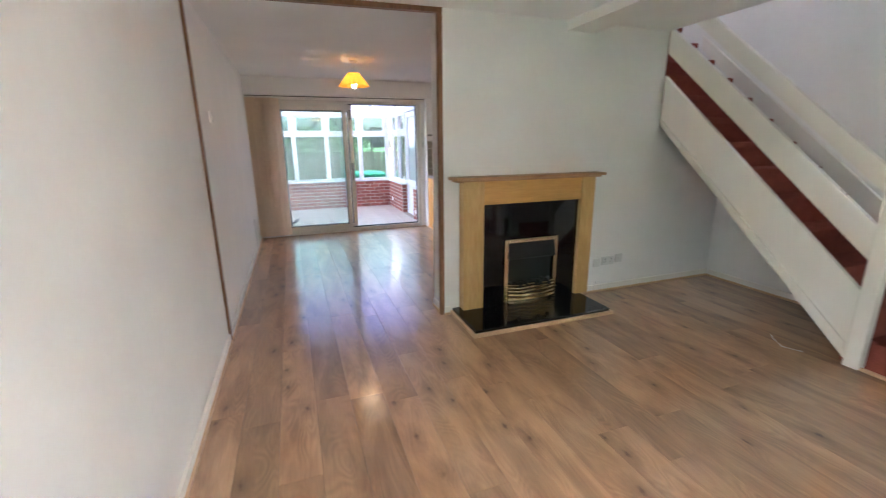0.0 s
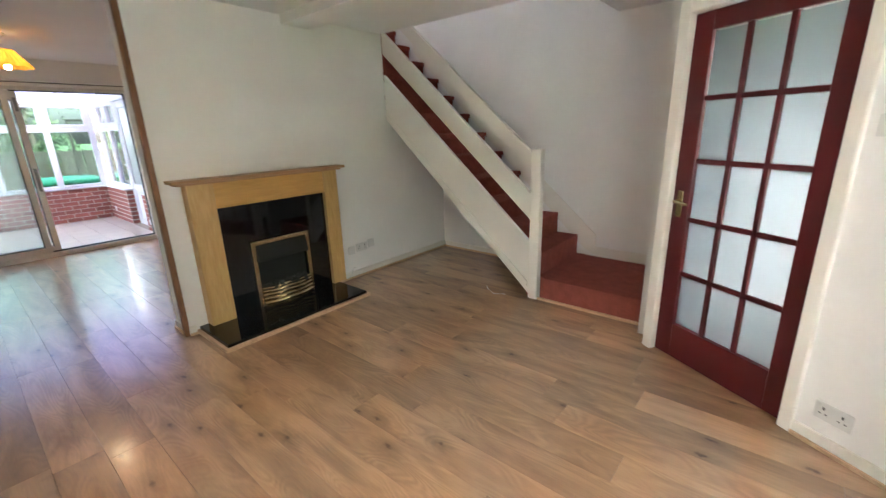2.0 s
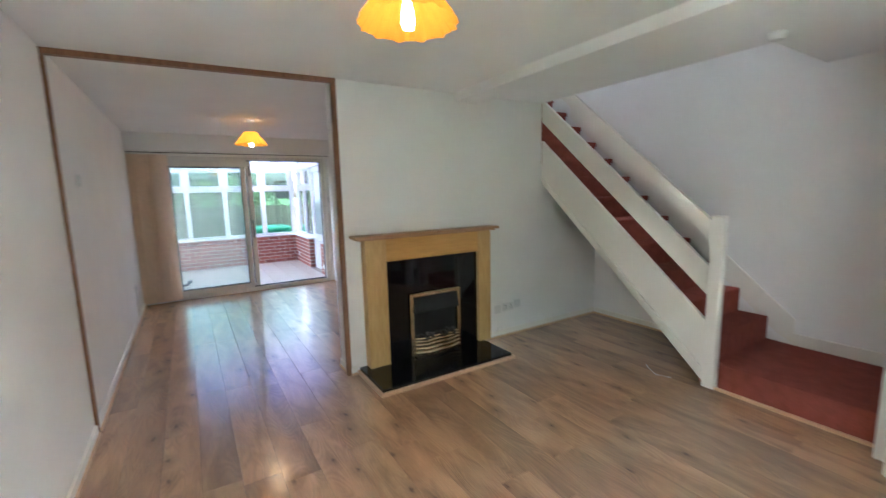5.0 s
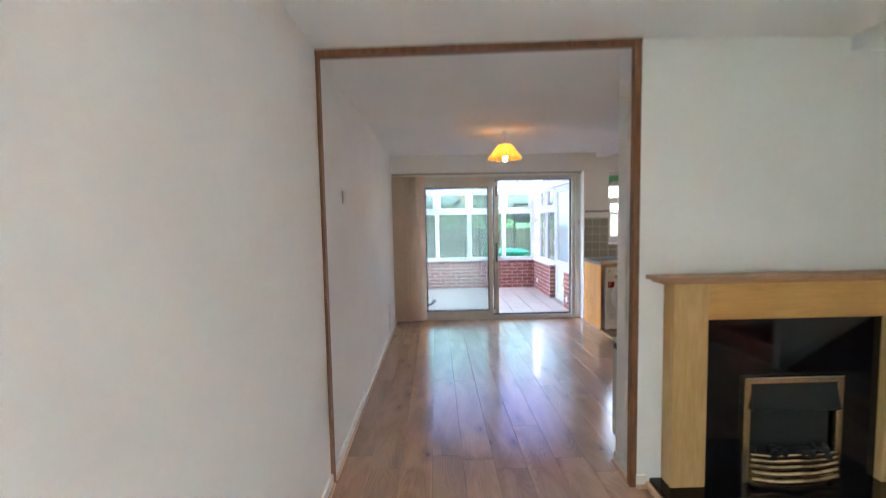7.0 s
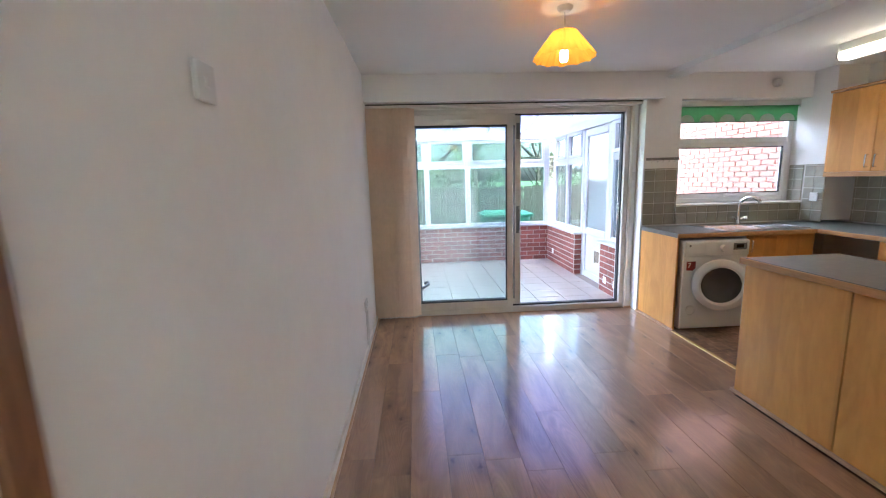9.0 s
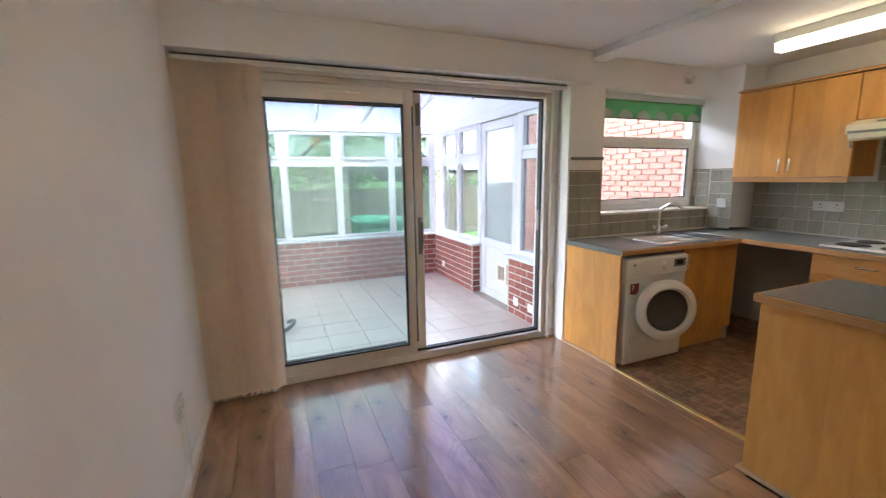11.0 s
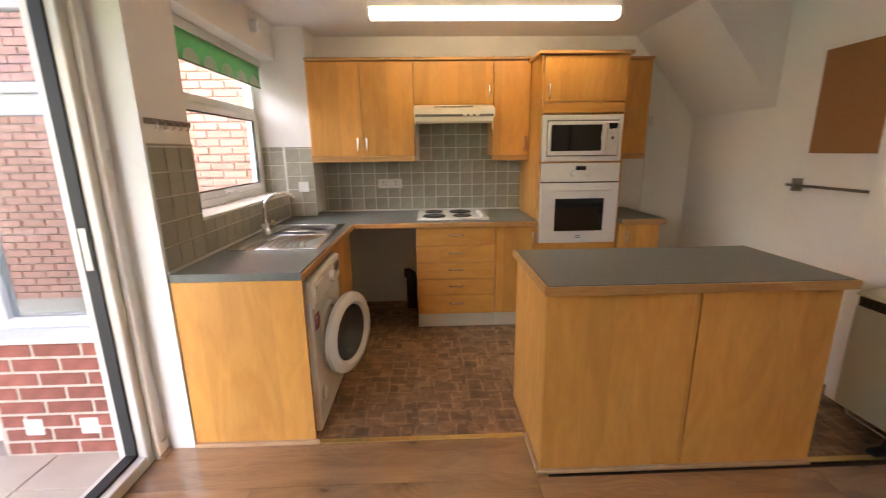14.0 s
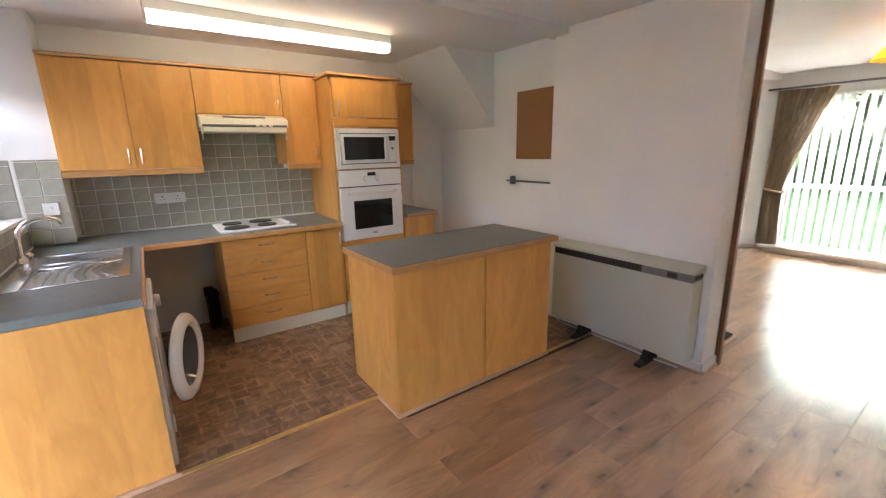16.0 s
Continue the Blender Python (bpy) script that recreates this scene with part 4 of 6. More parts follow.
part("bottom_bar", box(WX0 + 0.03, WX1 - 0.03, 7.400, 7.410, 1.952, 1.962, 0.002), PLATEGREY, rb)
for k in range(6):
    c = WX0 + 0.03 + (WX1 - WX0 - 0.06) * (k + 0.5) / 6
    arc = [(c + 0.082 * math.cos(math.pi * a / 14), 1.963 + 0.072 * math.sin(math.pi * a / 14)) for a in range(15)]
    part("scallop", prism(arc, "y", 7.4015, 7.4038), SHEER, rb, "cream scallop on the hem")

# ---- conservatory ----
CX, CY, CL = 2.285, 10.32, -1.3
part("conservatory_base", join(box(CL - 0.3, CX + 0.25, 7.60, CY + 0.3, -0.14, -0.012)), FLOORGROUT).update_tag()
cf = bpy.data.objects["conservatory_base"]
cf.name = "conservatory_floor"
tagged(cf, "cream tiled conservatory floor", "floor", kind="structure")
SILL = 0.605
def cladding(name, label, x0, x1, y0, y1, top):
    t = thing(name, ((x0 + x1) / 2, (y0 + y1) / 2, 0), label, "wall", kind="structure")
    part("mortar", box(x0 - 0.005, x1 + 0.005, y0 - 0.005, y1 + 0.005, -0.012, top - 0.001), MORTAR, t)
    return t
dw_far = cladding("dwarf_wall_far", "low red brick wall under the conservatory windows", CL, CX + 0.1, CY, CY + 0.1, SILL)
dw_side = cladding("dwarf_wall_side", "low red brick wall beside the conservatory door", CX, CX + 0.2, 9.05, CY, SILL)
dw_near = cladding("dwarf_wall_near", "short red brick wall beside the patio door", CX, CX + 0.2, 7.60, 8.19, SILL)
for nm, (x0, x1, y0, y1) in (("a", (CL, CX + 0.14, CY - 0.035, CY + 0.15)), ("b", (CX - 0.035, CX + 0.24, 9.01, CY - 0.035)), ("c", (CX - 0.035, CX + 0.24, 7.60, 8.23))):
    solid("conservatory_sill", box(x0, x1, y0, y1, SILL, SILL + 0.025, 0.006), DIMUPVC, "white plastic sill on the dwarf wall", "sill", kind="structure")

cons = thing("conservatory_frame", (0.6, CY, SILL), "white plastic conservatory frame with upper lights and a pitched roof", "conservatory", kind="structure")
EAVE, TRAN = 2.09, 1.67
def bar(x0, x1, y0, y1, z0, z1):
    return box(x0, x1, y0, y1, z0, z1, 0.005)
z0 = SILL + 0.025
far_posts = [CL + 0.03, -0.54, 0.17, 0.875, 1.63, CX - 0.02]
for i, x in enumerate(far_posts):
    part("post", bar(x - 0.045, x + 0.045, CY + 0.02, CY + 0.09, z0, EAVE), DIMUPVC, cons)
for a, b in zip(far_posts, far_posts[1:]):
    part("transom", bar(a + 0.045, b - 0.045, CY + 0.025, CY + 0.085, TRAN - 0.045, TRAN + 0.045), DIMUPVC, cons)
    part("rail", bar(a + 0.045, b - 0.045, CY + 0.025, CY + 0.085, z0, z0 + 0.05), DIMUPVC, cons)
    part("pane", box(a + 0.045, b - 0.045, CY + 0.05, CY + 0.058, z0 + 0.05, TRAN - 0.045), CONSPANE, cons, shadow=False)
    part("sash", join(bar(a + 0.045, a + 0.085, CY + 0.01, CY + 0.08, TRAN + 0.045, EAVE - 0.005), bar(b - 0.085, b - 0.045, CY + 0.01, CY + 0.08, TRAN + 0.045, EAVE - 0.005), bar(a + 0.085, b - 0.085, CY + 0.01, CY + 0.08, TRAN + 0.045, TRAN + 0.085), bar(a + 0.085, b - 0.085, CY + 0.01, CY + 0.08, EAVE - 0.05, EAVE - 0.005)), DIMUPVC, cons)
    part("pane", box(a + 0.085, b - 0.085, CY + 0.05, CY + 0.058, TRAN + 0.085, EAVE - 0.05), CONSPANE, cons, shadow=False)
    part("catch", box((a + b) / 2 - 0.03, (a + b) / 2 + 0.03, CY - 0.005, CY + 0.012, TRAN + 0.05, TRAN + 0.068, 0.003), DIMUPVC, cons)
part("eaves_beam", bar(CL, CX + 0.1, CY + 0.0, CY + 0.12, EAVE, EAVE + 0.11), DIMUPVC, cons)
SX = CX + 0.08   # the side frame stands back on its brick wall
part("eaves_beam", bar(SX - 0.0, SX + 0.12, 7.60, CY, EAVE, EAVE + 0.11), DIMUPVC, cons)
for y in (CY - 0.02, 9.70, 9.06, 8.17, 7.64):
    part("post", bar(SX + 0.02, SX + 0.09, y - 0.04, y + 0.04, z0 if y not in (9.06, 8.17) else -0.01, EAVE), DIMUPVC, cons)
for a, b in ((9.70, CY - 0.02), (9.06, 9.70), (7.64, 8.17)):
    a, b = a + 0.04, b - 0.04
    part("transom", bar(SX + 0.025, SX + 0.085, a, b, TRAN - 0.045, TRAN + 0.045), DIMUPVC, cons)
    part("rail", bar(SX + 0.025, SX + 0.085, a, b, z0, z0 + 0.05), DIMUPVC, cons)
    part("pane", box(SX + 0.05, SX + 0.058, a, b, z0 + 0.05, TRAN - 0.045), SIDEPANE, cons, shadow=False)
    part("sash", join(bar(SX + 0.01, SX + 0.08, a, a + 0.045, TRAN + 0.045, EAVE), bar(SX + 0.01, SX + 0.08, b - 0.045, b, TRAN + 0.045, EAVE), bar(SX + 0.01, SX + 0.08, a + 0.045, b - 0.045, TRAN + 0.045, TRAN + 0.09), bar(SX + 0.01, SX + 0.08, a + 0.045, b - 0.045, EAVE - 0.045, EAVE)), DIMUPVC, cons)
    part("pane", box(SX + 0.05, SX + 0.058, a + 0.045, b - 0.045, TRAN + 0.09, EAVE - 0.045), SIDEPANE, cons, shadow=False)
# side gable infill and roof
RZ0, RZ1 = EAVE + 0.11, 2.72
part("gable_panel", prism([(7.60, RZ0), (CY, RZ0), (7.60, RZ1)], "x", SX + 0.03, SX + 0.07), DIMUPVC, cons)
n_bays = 6
for i in range(n_bays):
    a, b = CL + (CX + 0.2 - CL) * i / n_bays, CL + (CX + 0.2 - CL) * (i + 1) / n_bays
    part("roof_sheet", prism([(7.60, RZ1), (CY + 0.2, RZ0 + 0.0), (CY + 0.2, RZ0 + 0.016), (7.60, RZ1 + 0.016)], "x", a, b), ROOFSHEET, cons, shadow=False)
    part("roof_bar", prism([(7.60, RZ1 - 0.045), (CY + 0.1, RZ0 - 0.03), (CY + 0.1, RZ0 + 0.001), (7.60, RZ1 - 0.002)], "x", b - 0.015, b + 0.015), ALU, cons)
part("wall_plate", box(CL, CX + 0.2, 7.60, 7.63, RZ1 - 0.06, RZ1 + 0.05), DIMUPVC, cons)
part("end_panel", join(box(CL - 0.04, CL, 7.60, CY + 0.1, -0.01, SILL)), DIMUPVC, cons)

cd = thing("conservatory_door", (SX + 0.05, 8.61, 0), "white plastic door with ribbed obscured glass and cat flap", "door")
ya, yb = 8.215, 9.015
part("leaf", join(box(SX + 0.025, SX + 0.085, ya, ya + 0.09, 0.0, 2.08, 0.006), box(SX + 0.025, SX + 0.085, yb - 0.09, yb, 0.0, 2.08, 0.006), box(SX + 0.025, SX + 0.085, ya + 0.09, yb - 0.09, 1.98, 2.08, 0.006), box(SX + 0.025, SX + 0.085, ya + 0.09, yb - 0.09, 0.62, 0.72, 0.006), box(SX + 0.025, SX + 0.085, ya + 0.09, yb - 0.09, 0.0, 0.09, 0.006), box(SX + 0.04, SX + 0.07, ya + 0.09, yb - 0.09, 0.09, 0.62)), DIMUPVC, cd)
part("pane", box(SX + 0.05, SX + 0.058, ya + 0.09, yb - 0.09, 0.72, 1.98), RIBBED, cd, "ribbed obscured glass", shadow=False)
part("slats_behind", join(*[box(SX + 0.062, SX + 0.07, ya + 0.095, yb - 0.095, 0.74 + 0.028 * i, 0.752 + 0.028 * i) for i in range(24)]), SHEER, cd)
part("handle", join(box(SX + 0.012, SX + 0.025, yb - 0.06, yb - 0.03, 0.93, 1.15, 0.004), tube([(SX + 0.02, yb - 0.045, 1.05), (SX - 0.03, yb - 0.045, 1.05), (SX - 0.035, yb - 0.16, 1.045)], 0.008)), DIMUPVC, cd, smooth=True)
flap = part("cat_flap", join(box(SX + 0.012, SX + 0.045, 8.40, 8.43, 0.23, 0.47, 0.006), box(SX + 0.012, SX + 0.045, 8.58, 8.61, 0.23, 0.47, 0.006), box(SX + 0.012, SX + 0.045, 8.43, 8.58, 0.43, 0.47, 0.006), box(SX + 0.012, SX + 0.045, 8.43, 8.58, 0.23, 0.27, 0.006)), CREAM, cd, "cream plastic cat flap")
part("flap_pane", box(SX + 0.034, SX + 0.038, 8.43, 8.58, 0.27, 0.43), FLAP, flap)
plate("cons_socket", CX, 8.025, 0.158, "white single socket on the brick wall", face="-x", w=0.09, h=0.09, holes=1, kind_word="switch", group="conservatory sockets").name = "wall_socket"
plate("cons_socket", CX, 7.76, 0.158, "white single socket on the brick wall", face="-x", w=0.09, h=0.09, holes=1, kind_word="switch", group="conservatory sockets").name = "wall_socket"
plate("cons_socket", CX, 10.0, 0.2, "white single socket on the brick wall", face="-x", w=0.09, h=0.09, holes=1, kind_word="switch", group="conservatory sockets").name = "wall_socket"
solid("hose", tube([(-0.12, 8.47, 0.022), (-0.05, 8.49, 0.022), (0.04, 8.55, 0.03), (0.10, 8.63, 0.055), (0.10, 8.71, 0.06), (0.05, 8.75, 0.035)], 0.02, 10), GREYHOSE, "curved dark hose lying on the conservatory tiles", "hose", smooth=True)

# ---- kitchen ----
WT = 0.91
run = thing("worktop", (3.4, 7.0, WT), "grey laminate L-shaped worktop with beech edging", "worktop")
for slab in (box(2.30, 2.79, 6.675, YB - 0.001, WT - 0.038, WT), box(2.79, 3.60, 6.675, 6.74, WT - 0.038, WT), box(2.79, 3.60, 7.20, YB - 0.001, WT - 0.038, WT), box(3.60, XR - 0.001, 6.66, YB - 0.001, WT - 0.038, WT), box(3.63, XR - 0.001, 5.219, 6.66, WT - 0.038, WT)):
    part("slab", slab, WORKTOP, run)
part("edging", join(box(2.30, 3.62, 6.659, 6.674, WT - 0.04, WT - 0.003, 0.003), box(3.61, 3.629, 5.219, 6.659, WT - 0.04, WT - 0.003, 0.003)), EDGE, run, "beech front edging")
part("wall_bead", join(box(2.30, 4.02, YB - 0.012, YB - 0.001, WT, WT + 0.014, 0.002), box(XR - 0.012, XR - 0.001, 5.22, 7.03, WT, WT + 0.014, 0.002)), PLASTIC, run)

endp = thing("end_panel", (2.31, 6.97, 0), "beech end panel of the worktop beside the patio door", "panel")
part("panel", box(2.302, 2.322, 6.675, YB - 0.002, 0.0, WT - 0.04, 0.001), BEECH, endp)
part("floor_bead", box(2.28, 2.302, 6.655, YB - 0.002, 0, 0.022, 0.004), BEAD, endp)

# sink
sink = thing("sink", (3.2, 6.97, WT), "stainless steel one and a half bowl sink with drainer", "sink")
def bowl(x0, x1, y0, y1, depth):
    bm = box(x0, x1, y0, y1, WT - depth, WT + 0.002)
    top = max(bm.faces, key=lambda f: f.calc_center_median().z)
    bmesh.ops.delete(bm, geom=[top], context="FACES_ONLY")
    bmesh.ops.bevel(bm, geom=[e for e in bm.edges if not e.is_boundary], offset=0.04, segments=4, affect="EDGES", profile=0.5)
    bmesh.ops.reverse_faces(bm, faces=bm.faces[:])
    return bm
Y0, Y1, YH = 6.765, 7.14, 6.86
part("rim", join(box(2.77, 3.61, 6.72, Y0, WT + 0.001, WT + 0.007, 0.003, 2), box(2.77, 3.61, Y1, 7.235, WT + 0.001, WT + 0.007, 0.003, 2), box(3.585, 3.61, Y0, Y1, WT + 0.001, WT + 0.007, 0.002), box(3.315, 3.345, Y0, Y1, WT + 0.001, WT + 0.007, 0.002), box(3.195, 3.21, Y0, Y1, WT + 0.001, WT + 0.007, 0.002), box(3.21, 3.315, Y0, YH, WT + 0.001, WT + 0.007, 0.002), box(2.77, 2.79, Y0, Y1, WT + 0.001, WT + 0.007, 0.002)), STEEL, sink, smooth=True)
part("bowl", bowl(3.345, 3.585, Y0, Y1, 0.17), STEEL, sink, smooth=True)
part("bowl", bowl(3.21, 3.315, YH, Y1, 0.10), STEEL, sink, smooth=True)
drainer = part("drainer", box(2.79, 3.195, 6.765, 7.14, WT - 0.006, WT - 0.001), STEEL, sink)
for i in range(7):
    # curved ribs fanning out from the bowl
    arc = [(3.19 - 0.36 * k / 6, 6.80 + 0.045 * i + 0.05 * math.sin(math.pi * k / 6) * (1 - i / 6), WT + 0.001) for k in range(7)]
    part("rib", tube(arc, 0.006, 8), STEEL, drainer, smooth=True)
tap = thing("mixer_tap", (3.34, 7.19, WT), "chrome swan-neck mixer tap behind the sink", "tap")
part("body", join(cyl((3.27, 7.19, WT + 0.006), (3.27, 7.19, WT + 0.085), 0.026, 0.022, 20), cyl((3.27, 7.19, WT + 0.005), (3.27, 7.19, WT + 0.016), 0.034, 0.03, 20)), CHROME, tap, smooth=True)
part("spout", tube([(3.27, 7.19, WT + 0.07), (3.27, 7.19, WT + 0.17), (3.274, 7.18, WT + 0.215), (3.283, 7.155, WT + 0.25), (3.297, 7.115, WT + 0.272), (3.315, 7.065, WT + 0.275), (3.33, 7.02, WT + 0.255), (3.335, 7.005, WT + 0.235)], 0.0145, 12), CHROME, tap, smooth=True)
for sx in (-1, 1):
    part("lever", join(cyl((3.27 + sx * 0.02, 7.19, WT + 0.055), (3.27 + sx * 0.05, 7.18, WT + 0.062), 0.012, n=12), cyl((3.27 + sx * 0.05, 7.18, WT + 0.062), (3.27 + sx * 0.08, 7.17, WT + 0.069), 0.021, 0.019, 16)), CHROME, tap, smooth=True)


def handle_bar(p, q, out, r=0.0058):
    p, q, o = Vector(p), Vector(q), Vector(out)
    return tube([p, p + o * 0.8, p + o + (q - p) * 0.06, q + o - (q - p) * 0.06, q + o * 0.8, q], r, 8)


# front at x (faces -x): cabinets along the right wall
def wall_unit(y0, y1, z0, z1, xf, doors, label, handles, pelmet=True, cornice=True, depth=None):
    u = thing("wall_cabinet", (xf + 0.15, (y0 + y1) / 2, z0), label, "cabinet", group="kitchen wall cabinets")
    part("body", box(xf + 0.019, XR - 0.001, y0 + 0.001, y1 - 0.001, z0, z1), BEECH, u)
    if pelmet:
        part("pelmet", box(xf - 0.004, xf + 0.016, y0 + 0.001, y1 - 0.001, z0 - 0.045, z0 - 0.001, 0.003), EDGE, u)
    if cornice:
        part("cornice", box(xf - 0.026, XR - 0.002, y0 + 0.001, y1 - 0.001, z1 + 0.001, z1 + 0.022, 0.004), EDGE, u)
    n = doors
    for i in range(n):
        a, b = y0 + (y1 - y0) * i / n + 0.0025, y0 + (y1 - y0) * (i + 1) / n - 0.0025
        d = part("door", box(xf, xf + 0.018, a, b, z0 + 0.003, z1 - 0.003, 0.002), BEECH, u)
        hy = (a + 0.035) if handles[i] < 0 else (b - 0.035)
        part("handle", handle_bar((xf, hy, z0 + 0.04), (xf, hy, z0 + 0.145), (-0.024, 0, 0)), STEEL, d, "slim steel bar handle", smooth=True)
    return u


XU = 3.99
UZ0, UZ1 = 1.415, 2.156
wall_unit(6.183, 7.038, UZ0, UZ1, XU, 2, "beech two-door wall cabinet beside the window", (1, -1))
wall_unit(5.53, 6.183, 1.82, UZ1, XU, 1, "low beech wall cabinet above the cooker hood", (-1,), pelmet=False)
wall_unit(5.222, 5.53, UZ0, UZ1, XU, 1, "narrow beech wall cabinet beside the oven tower", (-1,))
wall_unit(4.225, 4.55, UZ0, UZ1, XU, 1, "narrow beech wall cabinet beyond the oven tower", (1,))

hood = thing("cooker_hood", (4.1, 5.82, 1.66), "cream cooker hood under the wall cabinet", "cooker hood")
part("canopy", prism([(XR - 0.01, 1.818), (3.985, 1.818), (3.87, 1.785), (3.855, 1.775), (3.852, 1.715), (XR - 0.01, 1.715)], "y", 5.535, 6.178), CREAM, hood)
part("visor", prism([(3.99, 1.715), (3.855, 1.715), (3.858, 1.682), (3.90, 1.668), (3.99, 1.675)], "y", 5.55, 6.163), CREAM, hood)
part("control_strip", box(3.849, 3.854, 5.545, 6.168, 1.718, 1.736, 0.002), GREYMETAL, hood)
for k in range(3):
    part("button", box(3.843, 3.850, 5.66 + 0.05 * k, 5.69 + 0.05 * k, 1.720, 1.734, 0.002), CREAM, hood)
part("vent", join(*[box(3.858 + 0.0, 3.905, 5.71 + 0.012 * k, 5.717 + 0.012 * k, 1.7875, 1.797) for k in range(26)]), GREYMETAL, hood)
part("bracket", box(3.90, 3.92, 5.54, 5.55, 1.62, 1.715), CREAM, hood)
part("bracket", box(3.90, 3.92, 6.163, 6.173, 1.62, 1.715), CREAM, hood)

XB = 3.655
drawers = thing("drawer_unit", (3.95, 5.87, 0), "beech base unit with five drawers under the hob", "drawer unit")
part("body", box(XB + 0.019, XR - 0.06, 5.545, 6.18, 0.13, WT - 0.04), BEECH, drawers)
part("plinth", box(XB + 0.05, XB + 0.066, 5.545, 6.18, 0.0, 0.129), CREAM, drawers)
zs = [0.135, 0.30, 0.435, 0.575, 0.715, 0.862]
for a, b in zip(zs, zs[1:]):
    d = part("drawer_front", box(XB, XB + 0.018, 5.548, 6.178, a + 0.003, b - 0.003, 0.002), BEECH_H, drawers)
    zc = (a + b) / 2 + 0.012
    part("handle", handle_bar((XB, 5.81, zc), (XB, 5.915, zc), (-0.022, 0, 0)), STEEL, d, "slim steel bar handle", smooth=True)


def base_unit(y0, y1, label, hy):
    u = thing("base_cabinet", (3.95, (y0 + y1) / 2, 0), label, "cabinet", group="kitchen base cabinets")
    part("body", box(XB + 0.019, XR - 0.06, y0 + 0.001, y1 - 0.001, 0.13, WT - 0.04), BEECH, u)
    part("plinth", box(XB + 0.05, XB + 0.066, y0, y1, 0.0, 0.129), CREAM, u)
    d = part("door", box(XB, XB + 0.018, y0 + 0.002, y1 - 0.002, 0.137, 0.86, 0.002), BEECH, u)
    part("handle", handle_bar((XB, hy, 0.70), (XB, hy, 0.81), (-0.024, 0, 0)), STEEL, d, "slim steel bar handle", smooth=True)


base_unit(5.220, 5.543, "narrow beech base cabinet beside the oven tower", 5.25)
base_unit(4.215, 4.55, "narrow beech base cabinet beyond the oven tower", 4.49)
w2 = thing("worktop", (4.0, 4.37, WT), "short grey worktop beyond the oven tower", "worktop")
part("slab", box(3.63, XR - 0.001, 4.205, 4.551, WT - 0.038, WT, 0.002), WORKTOP, w2)
part("edging", join(box(3.612, 3.629, 4.19, 4.551, WT - 0.04, WT - 0.003, 0.003), box(3.629, XR - 0.002, 4.187, 4.204, WT - 0.04, WT - 0.003, 0.003)), EDGE, w2)

sinkunit = thing("sink_cabinet", (3.3, 6.97, 0), "beech base cabinet under the sink", "cabinet")
part("body", join(box(2.985, 3.64, 6.72, YB - 0.002, 0.13, 0.74), box(3.622, 3.64, 6.72, YB - 0.002, 0.0, WT - 0.041)), PLASTIC, sinkunit)
sd = part("door", box(2.985, 3.635, 6.70, 6.718, 0.13, WT - 0.045, 0.002), BEECH, sinkunit)
part("handle", handle_bar((3.02, 6.70, 0.72), (3.02, 6.70, 0.82), (0, -0.024, 0)), STEEL, sd, smooth=True)
part("plinth", box(2.985, 3.64, 6.74, 6.756, 0, 0.129), BEECH_X, sinkunit)

hob = thing("hob", (3.95, 5.88, WT), "white electric hob with four dark hotplates", "hob")
part("plate", box(3.70, 4.20, 5.59, 6.17, WT + 0.001, WT + 0.018, 0.006, 2), WHITEWARE, hob)
for (x, y, r) in ((3.83, 6.03, 0.092), (4.07, 6.03, 0.074), (3.83, 5.80, 0.074), (4.07, 5.80, 0.092)):
    part("hotplate", lathe([(0.0, WT + 0.026), (r * 0.2, WT + 0.024), (r * 0.25, WT + 0.027), (r * 0.93, WT + 0.027), (r, WT + 0.022), (r + 0.006, WT + 0.018)], 28, Matrix.Translation((x, y, 0))), HOTPLATE, hob, smooth=True)
for k in range(4):
    part("knob", cyl((3.78 + 0.075 * k, 5.645, WT + 0.017), (3.78 + 0.075 * k, 5.645, WT + 0.036), 0.019, 0.016), WHITEWARE, hob, smooth=True)

tower = thing("oven_tower", (4.0, 4.87, 0), "tall beech housing for oven and microwave", "cabinet")
part("side", box(3.70, XR - 0.001, 5.200, 5.218, 0.0, 2.132), BEECH, tower)
part("side", box(3.70, XR - 0.001, 4.552, 4.570, 0.0, 2.132), BEECH, tower)
td = part("door", box(3.682, 3.70, 4.572, 5.199, 1.802, 2.129, 0.002), BEECH, tower)
part("handle", handle_bar((3.682, 5.158, 1.825), (3.682, 5.158, 1.93), (-0.024, 0, 0)), STEEL, td, smooth=True)
part("panel", box(3.684, 3.70, 4.572, 5.199, 1.722, 1.798, 0.002), BEECH_H, tower)
part("panel", box(3.684, 3.70, 4.572, 5.199, 0.135, 0.712, 0.002), BEECH_H, tower)
part("shelf", join(box(3.72, XR - 0.02, 4.571, 5.199, 1.350, 1.362), box(3.72, XR - 0.02, 4.571, 5.199, 1.709, 1.72), box(3.72, XR - 0.02, 4.571, 5.199, 0.695, 0.713), box(4.2, 4.22, 4.571, 5.199, 0.713, 1.709)), BEECH_H, tower)
part("cornice", box(3.655, XR - 0.002, 4.54, 5.245, 2.133, 2.157, 0.004), EDGE, tower)
part("plinth", box(3.72, 3.736, 4.571, 5.199, 0, 0.13), CREAM, tower)

